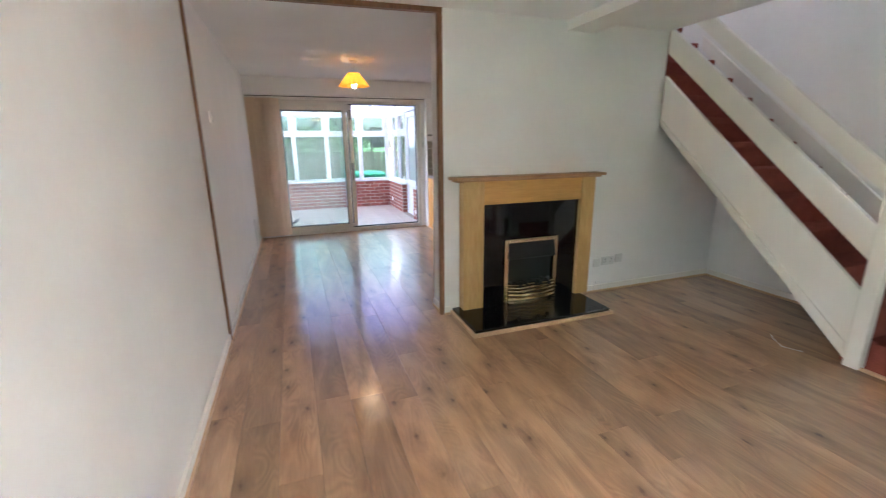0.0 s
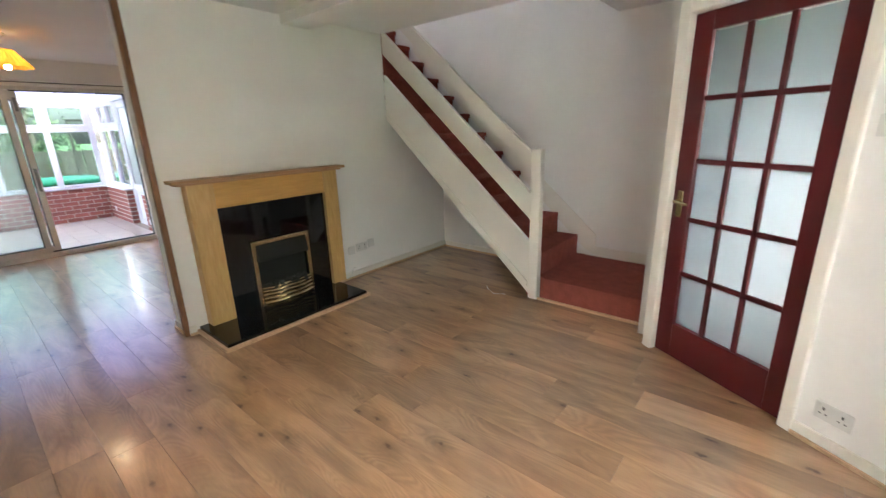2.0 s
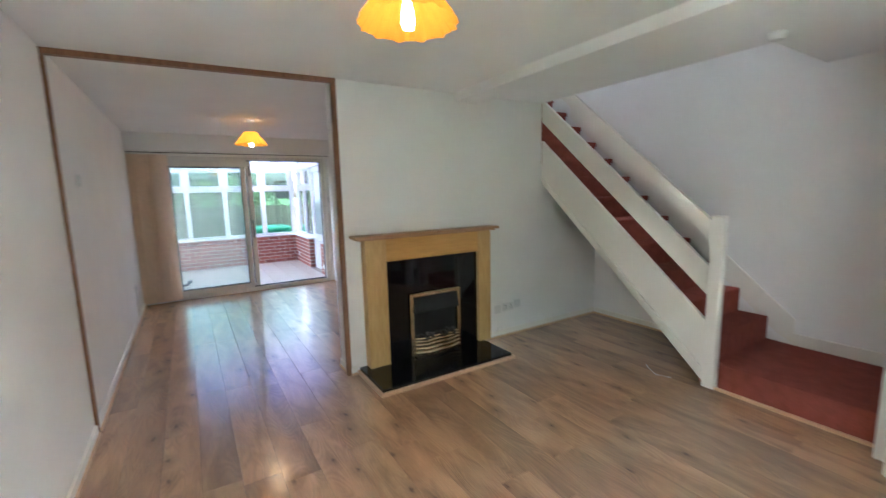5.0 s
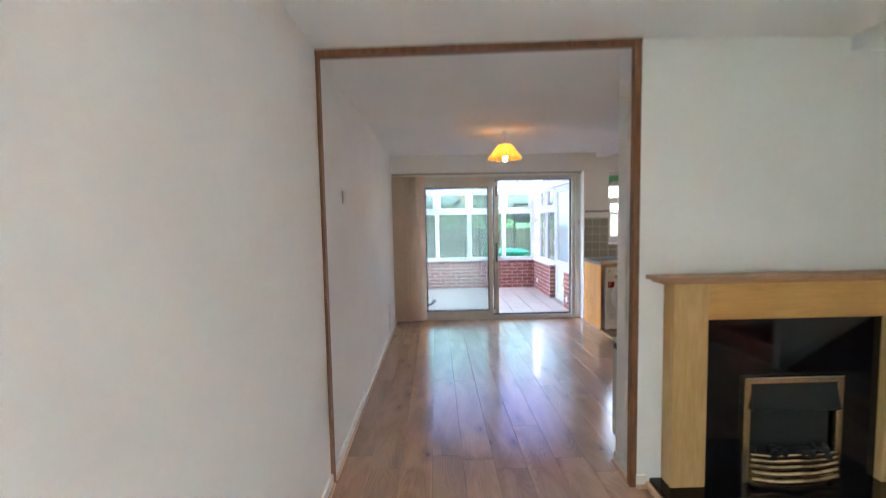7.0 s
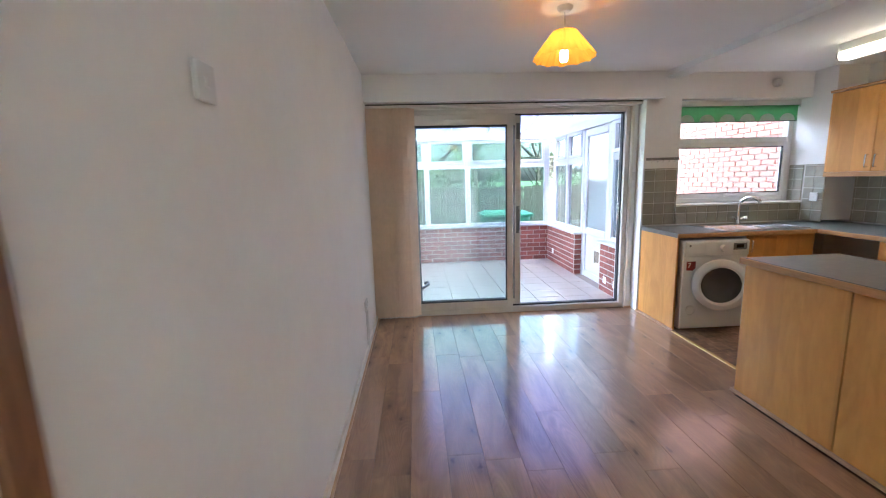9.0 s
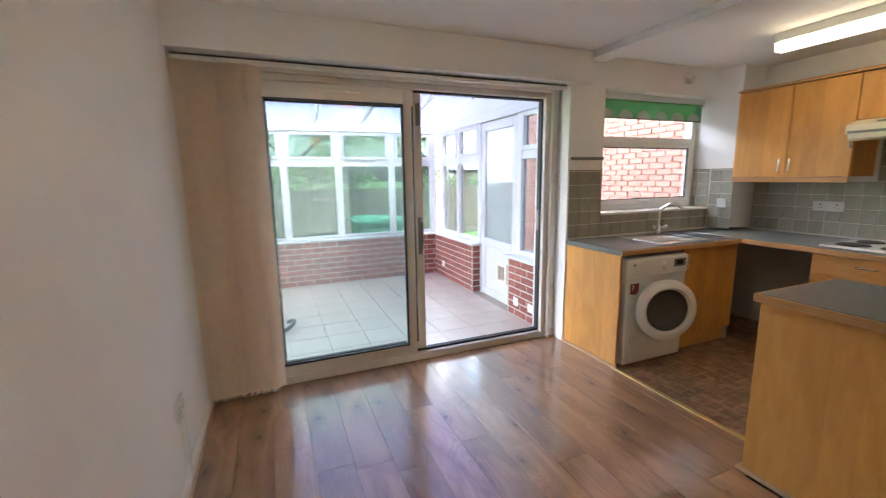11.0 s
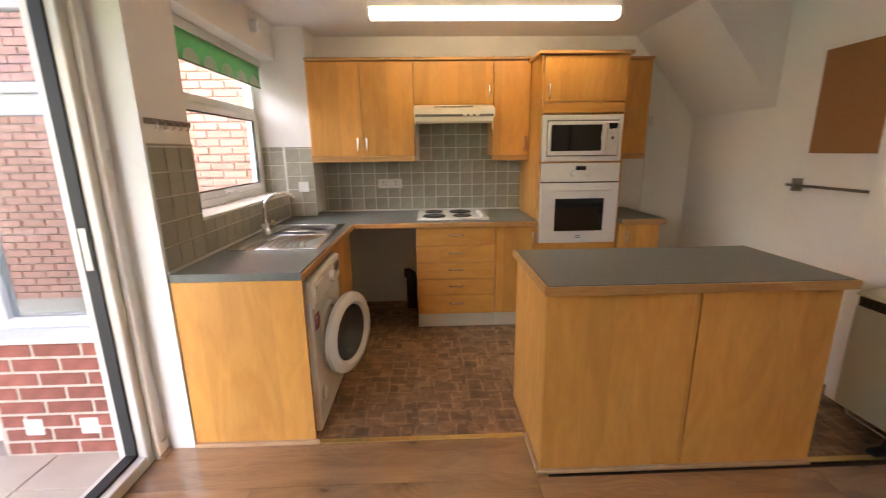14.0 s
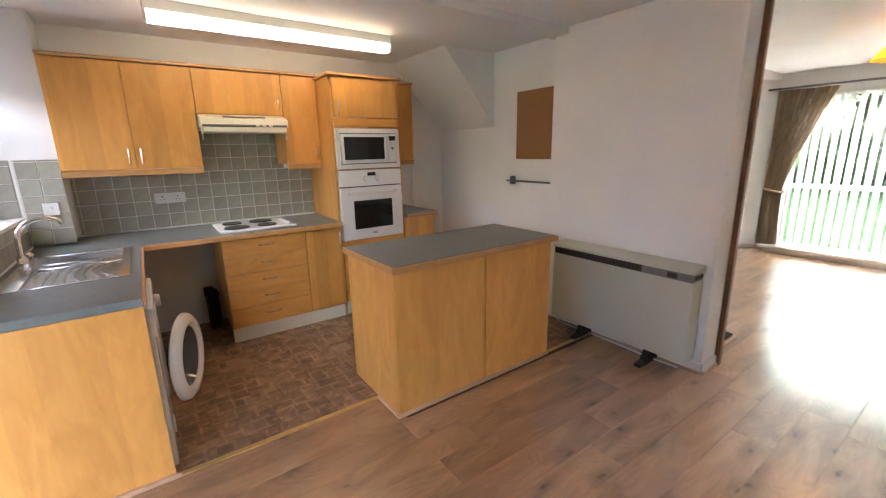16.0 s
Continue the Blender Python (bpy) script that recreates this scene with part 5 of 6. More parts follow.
OY0, OY1 = 4.577, 5.196
oven = thing("oven", (3.9, 4.87, 0.70), "white built-in electric oven with dark glass window", "oven")
part("body", box(3.70, 4.15, OY0 + 0.01, OY1 - 0.01, 0.718, 1.345), WHITEWARE, oven)
part("control_panel", box(3.672, 3.699, OY0, OY1, 1.205, 1.348, 0.005, 2), WHITEWARE, oven)
part("shadow_gap", box(3.685, 3.699, OY0 + 0.004, OY1 - 0.004, 1.196, 1.205), BLACK, oven)
od = part("door", box(3.664, 3.699, OY0, OY1, 0.718, 1.196, 0.006, 2), WHITEWARE, oven)
part("door_glass", box(3.661, 3.6645, OY0 + 0.112, OY1 - 0.118, 0.815, 1.075, 0.001), DARKGLASS, od)
part("handle", handle_bar((3.664, OY0 + 0.075, 1.145), (3.664, OY1 - 0.075, 1.145), (-0.038, 0, 0), 0.010), WHITEWARE, od, smooth=True)
part("badge", join(box(3.662, 3.6645, 4.862, 4.902, 0.772, 0.780), box(3.662, 3.6645, 4.858, 4.906, 0.758, 0.765)), GREYMETAL, od)
part("display", box(3.669, 3.6725, 4.845, 4.925, 1.295, 1.325), DARKGLASS, oven)
for y in (4.825, 4.945):
    part("knob", join(cyl((3.672, y, 1.27), (3.650, y, 1.27), 0.026, 0.022, 24), box(3.643, 3.652, y - 0.005, y + 0.005, 1.25, 1.29, 0.002)), WHITEWARE, oven, smooth=True)

mw = thing("microwave", (3.9, 4.87, 1.362), "white built-in microwave with dark glass door", "microwave")
part("body", box(3.705, 4.15, OY0 + 0.012, OY1 - 0.012, 1.370, 1.70), WHITEWARE, mw)
part("trim_frame", join(box(3.678, 3.704, OY0, OY0 + 0.030, 1.362, 1.708, 0.003), box(3.678, 3.704, OY1 - 0.036, OY1, 1.362, 1.708, 0.003), box(3.678, 3.704, OY0 + 0.030, OY1 - 0.036, 1.670, 1.708, 0.003), box(3.678, 3.704, OY0 + 0.030, OY1 - 0.036, 1.362, 1.400, 0.003)), WHITEWARE, mw)
part("frame_gap", join(box(3.690, 3.703, OY0 + 0.030, OY0 + 0.036, 1.40, 1.67), box(3.690, 3.703, OY1 - 0.042, OY1 - 0.036, 1.40, 1.67), box(3.690, 3.703, OY0 + 0.036, OY1 - 0.042, 1.40, 1.408), box(3.690, 3.703, OY0 + 0.036, OY1 - 0.042, 1.66, 1.67)), GREYMETAL, mw)
md = part("door", box(3.664, 3.704, OY0 + 0.128, OY1 - 0.042, 1.408, 1.660, 0.006, 2), WHITEWARE, mw)
part("door_glass", box(3.661, 3.665, OY0 + 0.165, OY1 - 0.065, 1.440, 1.635, 0.001), DARKGLASS, md)
part("handle", tube([(3.664, OY0 + 0.150, 1.635), (3.645, OY0 + 0.152, 1.62), (3.640, OY0 + 0.165, 1.58), (3.640, OY0 + 0.168, 1.54), (3.640, OY0 + 0.158, 1.49), (3.645, OY0 + 0.150, 1.45), (3.664, OY0 + 0.150, 1.435)], 0.012), WHITEWARE, md, smooth=True)
part("control_panel", box(3.668, 3.704, OY0 + 0.036, OY0 + 0.124, 1.408, 1.660, 0.004), WHITEWARE, mw)
part("display", prism([(OY0 + 0.045, 1.645), (OY0 + 0.115, 1.645), (OY0 + 0.108, 1.605), (OY0 + 0.08, 1.592), (OY0 + 0.052, 1.605)], "x", 3.665, 3.669), DARKGLASS, mw)
part("knob", cyl((3.668, OY0 + 0.08, 1.585), (3.652, OY0 + 0.08, 1.585), 0.020, n=20), WHITEWARE, mw, smooth=True)
part("knob", cyl((3.668, OY0 + 0.08, 1.535), (3.664, OY0 + 0.08, 1.535), 0.012, n=16), PLATEGREY, mw, smooth=True)
part("open_button", box(3.664, 3.669, OY0 + 0.05, OY0 + 0.11, 1.425, 1.475, 0.004), WHITEWARE, mw)

# washing machine, front faces -y, its door standing open
wm = thing("washing_machine", (2.67, 6.97, 0), "white front-loading washing machine with its round door ajar", "washing machine")
wx0, wx1, wy = 2.355, 2.965, 6.655
part("cabinet", join(box(wx0, wx1, wy, YB - 0.06, 0.02, 0.845, 0.012, 2), box(wx0 + 0.03, wx0 + 0.08, wy + 0.05, wy + 0.1, 0, 0.03), box(wx1 - 0.08, wx1 - 0.03, wy + 0.05, wy + 0.1, 0, 0.03)), WHITEWARE, wm)
part("control_panel", box(wx0 + 0.004, wx1 - 0.004, wy - 0.014, wy + 0.01, 0.70, 0.838, 0.008, 2), WHITEWARE, wm)
part("drawer", box(wx0 + 0.02, wx0 + 0.19, wy - 0.019, wy - 0.012, 0.725, 0.815, 0.004), WHITEWARE, wm)
part("knob", cyl((2.715, wy - 0.013, 0.77), (2.715, wy - 0.04, 0.77), 0.034, 0.03, n=24), WHITEWARE, wm, smooth=True)
part("display", box(2.81, 2.935, wy - 0.0165, wy - 0.013, 0.752, 0.812), PLATEGREY, wm)
part("readout", box(2.835, 2.905, wy - 0.018, wy - 0.0163, 0.768, 0.80), DARKGLASS, wm)
for k in range(3):
    part("button", box(2.805 + 0.045 * k, 2.83 + 0.045 * k, wy - 0.018, wy - 0.013, 0.725, 0.74, 0.002), PLASTIC, wm)
part("sticker", prism([(wx0 + 0.035, 0.655), (wx0 + 0.12, 0.655), (wx0 + 0.12, 0.595), (wx0 + 0.095, 0.57), (wx0 + 0.035, 0.575)], "y", wy - 0.0015, wy + 0.001), REDLABEL, wm, "dark red sticker")
seven = bpy.data.objects.new("seven", bpy.data.curves.new("seven", "FONT"))
seven.data.body, seven.data.size, seven.data.extrude = "7", 0.062, 0.0004
figure_mesh = bpy.data.meshes.new_from_object(seven)
figure_mesh.transform(pose(wx0 + 0.045, wy - 0.0022, 0.600, 90))
figure_mesh.materials.append(WHITEWARE)
bpy.data.objects.remove(seven)
part("figure", figure_mesh, None, wm, "white figure seven")
part("badge", lathe([(0.0, 0.0), (0.009, 0.0), (0.010, 0.002)], 16, pose(wx0 + 0.045, wy - 0.0195, 0.80, 90)), GREYMETAL, wm)
part("filter_cover", lathe([(0.0, 0.0), (0.042, 0.0), (0.045, 0.004), (0.045, 0.008)], 20, pose(wx0 + 0.09, wy - 0.004, 0.20, 90)), PLASTIC, wm)
cxw, czw = 2.655, 0.455
part("porthole", lathe([(0.155, 0.0), (0.155, 0.012), (0.175, 0.016), (0.19, 0.008), (0.195, 0.0)], 40, pose(cxw, wy, czw, 90)), WHITEWARE, wm, smooth=True)
part("drum", lathe([(0.155, 0.005), (0.15, -0.03), (0.148, -0.25), (0.0, -0.26)], 32, pose(cxw, wy - 0.001, czw, 90)), GREYMETAL, wm, smooth=True)
dm = Matrix.Translation((2.42, wy - 0.014, czw)) @ pose(0, 0, 0, 0, 0, -19) @ Matrix.Translation((0.24, -0.012, 0)) @ pose(0, 0, 0, 90)
wd = part("door_ring", lathe([(0.158, -0.008), (0.160, 0.026), (0.178, 0.042), (0.205, 0.04), (0.228, 0.022), (0.232, 0.002), (0.22, -0.008), (0.158, -0.008)], 48, dm), WHITEWARE, wm, "thick white plastic door ring", smooth=True)
part("door_bowl", lathe([(0.160, 0.02), (0.150, -0.01), (0.125, -0.045), (0.08, -0.065), (0.0, -0.07)], 32, dm), SMOKED, wd, "dark glass bowl", smooth=True)

# island
isl = thing("kitchen_island", (2.36, 4.97, 0), "beech panelled island with a grey laminate top", "island")
ix0, ix1, iy0, iy1 = 2.045, 2.655, 4.315, 5.585
part("end_panel", box(ix0 + 0.021, ix1, iy1 - 0.018, iy1, 0.0, 0.865, 0.001), BEECH, isl)
part("end_panel", box(ix0 + 0.021, ix1, iy0, iy0 + 0.018, 0.0, 0.865, 0.001), BEECH, isl)
part("back_panel", box(ix0, ix0 + 0.017, 4.931, iy1, 0.0, 0.865, 0.001), BEECH, isl)
part("back_panel", box(ix0, ix0 + 0.017, iy0, 4.925, 0.0, 0.865, 0.001), BEECH, isl)
part("front", box(ix1 - 0.02, ix1, iy0 + 0.018, iy1 - 0.018, 0.1, 0.865), BEECH, isl)
part("top", box(ix0 - 0.012, ix1 + 0.02, iy0 - 0.03, iy1 + 0.004, 0.868, 0.906, 0.002), WORKTOP, isl, "grey laminate top")
part("edging", join(box(ix0 - 0.029, ix0 - 0.013, iy0 - 0.045, iy1 + 0.02, 0.866, 0.904, 0.003), box(ix0 - 0.013, ix1 + 0.036, iy1 + 0.0045, iy1 + 0.02, 0.866, 0.904, 0.003), box(ix0 - 0.013, ix1 + 0.036, iy0 - 0.045, iy0 - 0.031, 0.866, 0.904, 0.003)), EDGE, isl, "beech edging")
part("floor_bead", join(box(ix0 - 0.02, ix0 - 0.001, iy0 - 0.002, iy1 + 0.02, 0, 0.022, 0.004), box(ix0 - 0.001, 2.30, iy1 + 0.001, iy1 + 0.02, 0, 0.022, 0.004)), BEAD, isl)
solid("threshold_strip", box(2.285, 2.315, 5.605, 6.655, 0.0, 0.008, 0.002), GOLDSTRIP, "gold metal threshold strip beside the vinyl", "threshold", kind="structure")
solid("threshold_strip", box(2.04, 2.07, 3.78, 4.312, 0.0, 0.008, 0.002), GOLDSTRIP, "gold metal threshold strip by the heater", "threshold", kind="structure")

# fluorescent light
fl = thing("fluorescent_light", (3.425, 5.61, H), "lit fluorescent batten with a long diffuser on the ceiling", "ceiling light")
part("batten", box(3.378, 3.472, 4.785, 6.445, 2.356, H - 0.0005, 0.004), PLASTIC, fl)
part("diffuser", prism([(3.372, 2.350), (3.478, 2.350), (3.475, 2.312), (3.460, 2.297), (3.390, 2.297), (3.375, 2.312)], "y", 4.80, 6.43), TUBE, fl, "glowing diffuser")
for y in (4.781, 6.431):
    part("end_cap", prism([(3.369, 2.355), (3.481, 2.355), (3.478, 2.309), (3.462, 2.293), (3.388, 2.293), (3.372, 2.309)], "y", y, y + 0.018), PLASTIC, fl)

# storage heater
sh = thing("storage_heater", (1.82, 3.81, 0), "grey-cream storage heater with a dark top grille", "heater")
hx0, hx1, hy0, hy1 = 1.262, 2.365, 3.745, 3.89
part("case", box(hx0, hx1, hy0, hy1, 0.10, 0.658, 0.010, 2), HEATER, sh)
part("grille", box(hx0 + 0.34, hx1 - 0.012, hy0 + 0.01, hy1 + 0.002, 0.658, 0.712, 0.003), HEATERDARK, sh, "dark brown top grille")
for k in range(24):
    part("slot", box(hx0 + 0.36 + 0.030 * k, hx0 + 0.378 + 0.030 * k, hy1 + 0.001, hy1 + 0.0035, 0.672, 0.700), BLACK, sh)
panel = part("control_panel", box(hx0 + 0.006, hx0 + 0.34, hy0 + 0.01, hy1 + 0.003, 0.658, 0.712, 0.003), GREYMETAL, sh, "grey control panel")
for a, b in ((0.02, 0.085), (0.10, 0.165), (0.20, 0.31)):
    part("control", box(hx0 + a, hx0 + b, hy1 + 0.003, hy1 + 0.007, 0.668, 0.702, 0.002), HEATERDARK if a == 0.10 else PLATEGREY, panel)
part("lid", prism([(hy0 - 0.01, 0.712), (hy1 + 0.005, 0.712), (hy1 + 0.006, 0.722), (hy1 - 0.012, 0.732), (hy0 + 0.01, 0.752), (hy0 - 0.01, 0.752)], "x", hx0 - 0.002, hx1), HEATER, sh)
for k in range(5):
    part("side_slot", box(hx0 - 0.001, hx0 + 0.004, hy0 + 0.02 + 0.022 * k, hy0 + 0.034 + 0.022 * k, 0.675, 0.70), HEATERDARK, sh)
for x in (1.50, 2.05):
    part("foot", join(prism([(hy0 + 0.01, 0.0), (hy1 + 0.09, 0.0), (hy1 + 0.085, 0.022), (hy1 + 0.02, 0.03), (hy1 - 0.02, 0.102), (hy0 + 0.02, 0.102), (hy0 + 0.01, 0.03)], "x", x, x + 0.045)), BLACK, sh)
solid("heater_cable", tube([(2.40, 3.76, 0.25), (2.43, 3.77, 0.12), (2.36, 3.80, 0.02), (1.9, 3.79, 0.012), (1.5, 3.80, 0.012), (1.34, 3.79, 0.012)], 0.006, 6), PLASTIC, "white cable along the foot of the heater", "cable", smooth=True)

# wall things in the kitchen
cb = thing("cork_board", (2.83, 3.63, 1.72), "plain brown cork notice board on the wall", "notice board")
part("board", box(2.615, 3.075, 3.6205, 3.634, 1.41, 2.02, 0.002), CORK, cb)
rail = thing("towel_rail", (2.9, 3.65, 1.2), "grey metal towel rail below the notice board", "towel rail")
part("bar", tube([(3.155, 3.67, 1.205), (2.615, 3.67, 1.205)], 0.009), GREYMETAL, rail, smooth=True)
part("bracket", join(box(3.085, 3.105, 3.6205, 3.685, 1.17, 1.25, 0.003)), GREYMETAL, rail)
rack = thing("hook_rail", (2.48, YB, 1.58), "slim metal hook rail on the wall above the tiles", "hook rail")
part("rail", box(2.31, 2.66, YB - 0.012, YB - 0.0005, 1.58, 1.605, 0.003), GREYMETAL, rack)
for k in range(5):
    part("hook", tube([(2.36 + 0.06 * k, YB - 0.012, 1.60), (2.36 + 0.06 * k, YB - 0.03, 1.585), (2.36 + 0.06 * k, YB - 0.03, 1.565), (2.36 + 0.06 * k, YB - 0.018, 1.56)], 0.003, 6), STEEL, rack, smooth=True)
plate("light_switch", 2.252, 7.42, 1.43, "white double light switch beside the patio door", face="-y", w=0.06, h=0.086, holes=1, kind_word="switch")
plate("power_socket", XR - 0.012, 6.43, 1.165, "white double power socket on the tiles", face="-x", w=0.22, h=0.085)
plate("cooker_switch", 4.03 - 0.012, 7.13, 1.17, "white switched spur on the tiled corner", face="-x", w=0.086, h=0.086, holes=1, kind_word="switch")
plate("extractor_switch", XR, 4.05, 1.70, "white switch box with a cable run down the wall", face="-x", w=0.10, h=0.086, holes=1, kind_word="switch")
solid("cable_conduit", box(XR - 0.012, XR - 0.0005, 4.04, 4.06, 0.1, 1.655, 0.002), PLASTIC, "thin white cable conduit down the wall", "conduit")
plate("power_socket", XL, 6.55, 0.42, "white double power socket on the long wall", face="x")
solid("cable_trunking", box(XL + 0.0005, XL + 0.02, 6.53, 6.57, 0.03, 0.375, 0.003), PLASTIC, "white cable trunking under the socket", "trunking")
sd = thing("heat_alarm", (3.55, 7.2, 2.33), "small white alarm fixed high beside the window", "alarm")
part("case", lathe([(0.0, -0.05), (0.03, -0.05), (0.04, -0.035), (0.04, 0.0)], 20, pose(3.62, YB - 0.001, 2.31, 90) @ Matrix.Scale(-1, 4, (0, 0, 1))), PLASTIC, sd, smooth=True)
sm = thing("smoke_alarm", (3.2, 1.43, H), "small round white smoke alarm on the ceiling", "alarm")
part("case", lathe([(0.0, H - 0.04), (0.035, H - 0.04), (0.05, H - 0.025), (0.055, H - 0.0005)], 24, Matrix.Translation((3.25, 1.38, 0))), PLASTIC, sm, smooth=True)
solid("gas_pipe", join(tube([(4.18, 6.25, 0.0), (4.18, 6.25, 0.30), (4.14, 6.25, 0.33), (4.08, 6.25, 0.33)], 0.05), cyl((4.1, 6.28, 0.33), (4.1, 6.28, 0.40), 0.035)), BLACK, "black waste pipe in the gap under the worktop", "pipe", smooth=True)

# ---- lounge window dressing ----
vb = thing("vertical_blind", (0.9, YF + 0.03, 2.1), "open white vertical blind across the front window", "blind")
part("head_rail", box(FW0 - 0.05, FW1 + 0.03, YF + 0.005, YF + 0.045, 2.10, 2.14, 0.004), GLOSS, vb)
for i in range(26):
    x = FW0 + 0.02 + i * 0.095
    b = strip(0.044, 0.115, 2.10, 0.004)
    bmesh.ops.transform(b, matrix=pose(x, YF + 0.05, 0, 0, 0, 62 + random.uniform(-5, 5)), verts=b.verts[:])
    part("slat", b, SHEER, vb)
def drape(sign, x_edge, label):
    c = thing("curtain", (x_edge, YF + 0.13, 0), label, "curtain", group="front window curtains")
    n, rows, bm = 60, 24, bmesh.new()
    grid = []
    for j in range(rows + 1):
        z = 0.105 + (2.19 - 0.105) * j / rows
        k = max(0.0, (z - 0.86) / (2.19 - 0.86))
        width = 0.20 + 0.42 * k ** 1.3 if z > 0.86 else 0.20 + 0.05 * (0.86 - z)
        row = []
        for i in range(n + 1):
            s = i / n
            amp = 0.030 * (0.5 + 0.5 * k) + 0.008
            row.append(bm.verts.new((x_edge - sign * width * s, YF + 0.13 + amp * math.sin(s * 2 * math.pi * 8 + 0.5 * math.sin(3 * z)) + 0.02 * math.sin(5 * s + z), z)))
        grid.append(row)
    for a, b in zip(grid, grid[1:]):
        for i in range(n):
            bm.faces.new((a[i], a[i + 1], b[i + 1], b[i]))
    part("fabric", bm, CURTAIN, c, smooth=True)
    part("tie_back", tube([(x_edge + sign * 0.005, YF + 0.04, 0.90), (x_edge - sign * 0.02, YF + 0.19, 0.87), (x_edge - sign * 0.18, YF + 0.20, 0.85), (x_edge - sign * 0.225, YF + 0.12, 0.86)], 0.018), CURTAIN, c, smooth=True)
drape(1, 2.30, "beige curtain tied back beside the front window")
drape(-1, XL + 0.06, "beige curtain tied back in the window corner")
rail = solid("curtain_rail", tube([(XL + 0.03, YF + 0.13, 2.215), (2.42, YF + 0.13, 2.215)], 0.014), GREYMETAL, "slim curtain rail above the front window", "curtain rail", smooth=True)
plate("power_socket", DX + ux * 1.17, DY + uy * 1.17, 0.19, "white double power socket beside the red door").matrix_basis = pose(DX + ux * 1.17, DY + uy * 1.17, 0.19, 0, 0, DANG)

sw = plate("light_switch", DX, DY, 1.45, "white double light switch beside the red door", holes=2, kind_word="switch")
sw.matrix_basis = pose(DX + ux * 1.14, DY + uy * 1.14, 1.455, 0, 0, DANG)

# ---- outside ----
tagged(part("ground", box(-200, 200, -200, 200, -0.4, -0.16), GRASS), "mown green lawn and open ground", "ground", kind="structure")
tagged(part("patio", box(-4, 6, 7.62, 13.2, -0.17, -0.13), PAVING), "grey paved patio behind the house", "patio", kind="structure")
wall("house_wall", join(box(-8, XL - 0.2, 7.40, 7.62, -0.1, 5.4), box(XR + 0.2, 4.62, 7.40, 7.60, -0.1, 5.4), box(XL - 0.2, XR + 0.2, 7.40, 7.60, H + 0.22, 5.4), box(XL - 0.2, HX - 0.1, YF - 0.25, YF - 0.05, H + 0.22, 5.4)), "rear brick wall of the house", OUTBRICK)
tagged(part("house_roof", join(box(XL - 0.3, HX - 0.1, YF - 0.4, 7.7, 5.4, 5.5), box(HX - 0.1, 4.6, 5.3, 7.7, 5.4, 5.5), box(HX - 0.1, 4.6, YF - 0.4, HY - 0.1, 5.4, 5.5)), SLATE), "grey roof of the house", "roof", kind="structure")

fence = thing("fence", (1, 15.5, -0.16), "weathered wooden close-board garden fence", "fence")
fb = mesh_of(box(-0.058, 0.058, -0.01, 0.01, 0, 1.34, 0.003), FENCEWOOD)
for i in range(150):
    o = part("board", fb, None, fence)
    o.matrix_parent_inverse = Matrix.Translation(-fence.location)
    o.matrix_basis = pose(-8 + i * 0.125, 15.5, -0.14 + random.uniform(-0.01, 0.01), 0, random.uniform(-0.6, 0.6), 0)
for i in range(8):
    part("post", box(-8 + 2.5 * i, -7.9 + 2.5 * i, 15.52, 15.62, -0.16, 1.2), FENCEWOOD, fence)
for z in (0.2, 0.65, 1.05):
    part("rail", box(-8, 10.7, 15.515, 15.56, z, z + 0.07), FENCEWOOD, fence)

tub = thing("garden_tub", (2.9, 13.8, -0.16), "green plastic upturned tub in the garden", "tub")
part("shell", box(1.62, 2.72, 13.0, 13.9, -0.16, 0.64, 0.10, 3), GREENTUB, tub, smooth=True)
part("rim", box(1.55, 2.79, 12.93, 13.97, 0.52, 0.59, 0.02, 2), GREENTUB, tub)


def tree(x, y, height, spread, leaves, seed, material, label, base=-0.16):
    random.seed(seed)
    t = thing("tree", (x, y, base), label, "tree", group="garden trees")
    limbs, tips = [], []
    def grow(p, d, length, r, depth):
        q = p + d * length
        mid = p + d * length * 0.5 + Vector((random.uniform(-1, 1), random.uniform(-1, 1), 0)) * length * 0.06
        limbs.append(cyl(p, mid, r, r * 0.85, 6, False))
        limbs.append(cyl(mid, q, r * 0.85, r * 0.62, 6, False))
        if depth == 0:
            tips.append(q)
            return
        for _ in range(3 if depth > 1 else 4):
            a = Vector((random.uniform(-1, 1), random.uniform(-1, 1), random.uniform(-0.15, 0.9))).normalized()
            grow(q, (d * 0.55 + a * 0.8).normalized(), length * random.uniform(0.6, 0.8), r * 0.55, depth - 1)
        tips.append(q)
    grow(Vector((x, y, base)), Vector((0.02, 0, 1)), height * 0.32, height * 0.022, 3)
    part("trunk", join(*limbs), BARK, t, smooth=True)
    verts, faces = [], []
    for _ in range(leaves):
        c = random.choice(tips) + Vector((random.gauss(0, 1), random.gauss(0, 1), random.gauss(0, 0.7))) * spread
        u = Vector((random.uniform(-1, 1), random.uniform(-1, 1), random.uniform(-1, 1))).normalized()
        v = u.orthogonal().normalized()
        s = random.uniform(0.05, 0.11)
        k = len(verts)
        verts += [c - u * s, c + v * s * 0.5, c + u * s, c - v * s * 0.5]
        faces.append((k, k + 1, k + 2, k + 3))
    me = bpy.data.meshes.new("crown")
    me.from_pydata(verts, [], faces)
    me.materials.append(material)
    part("crown", me, None, t)


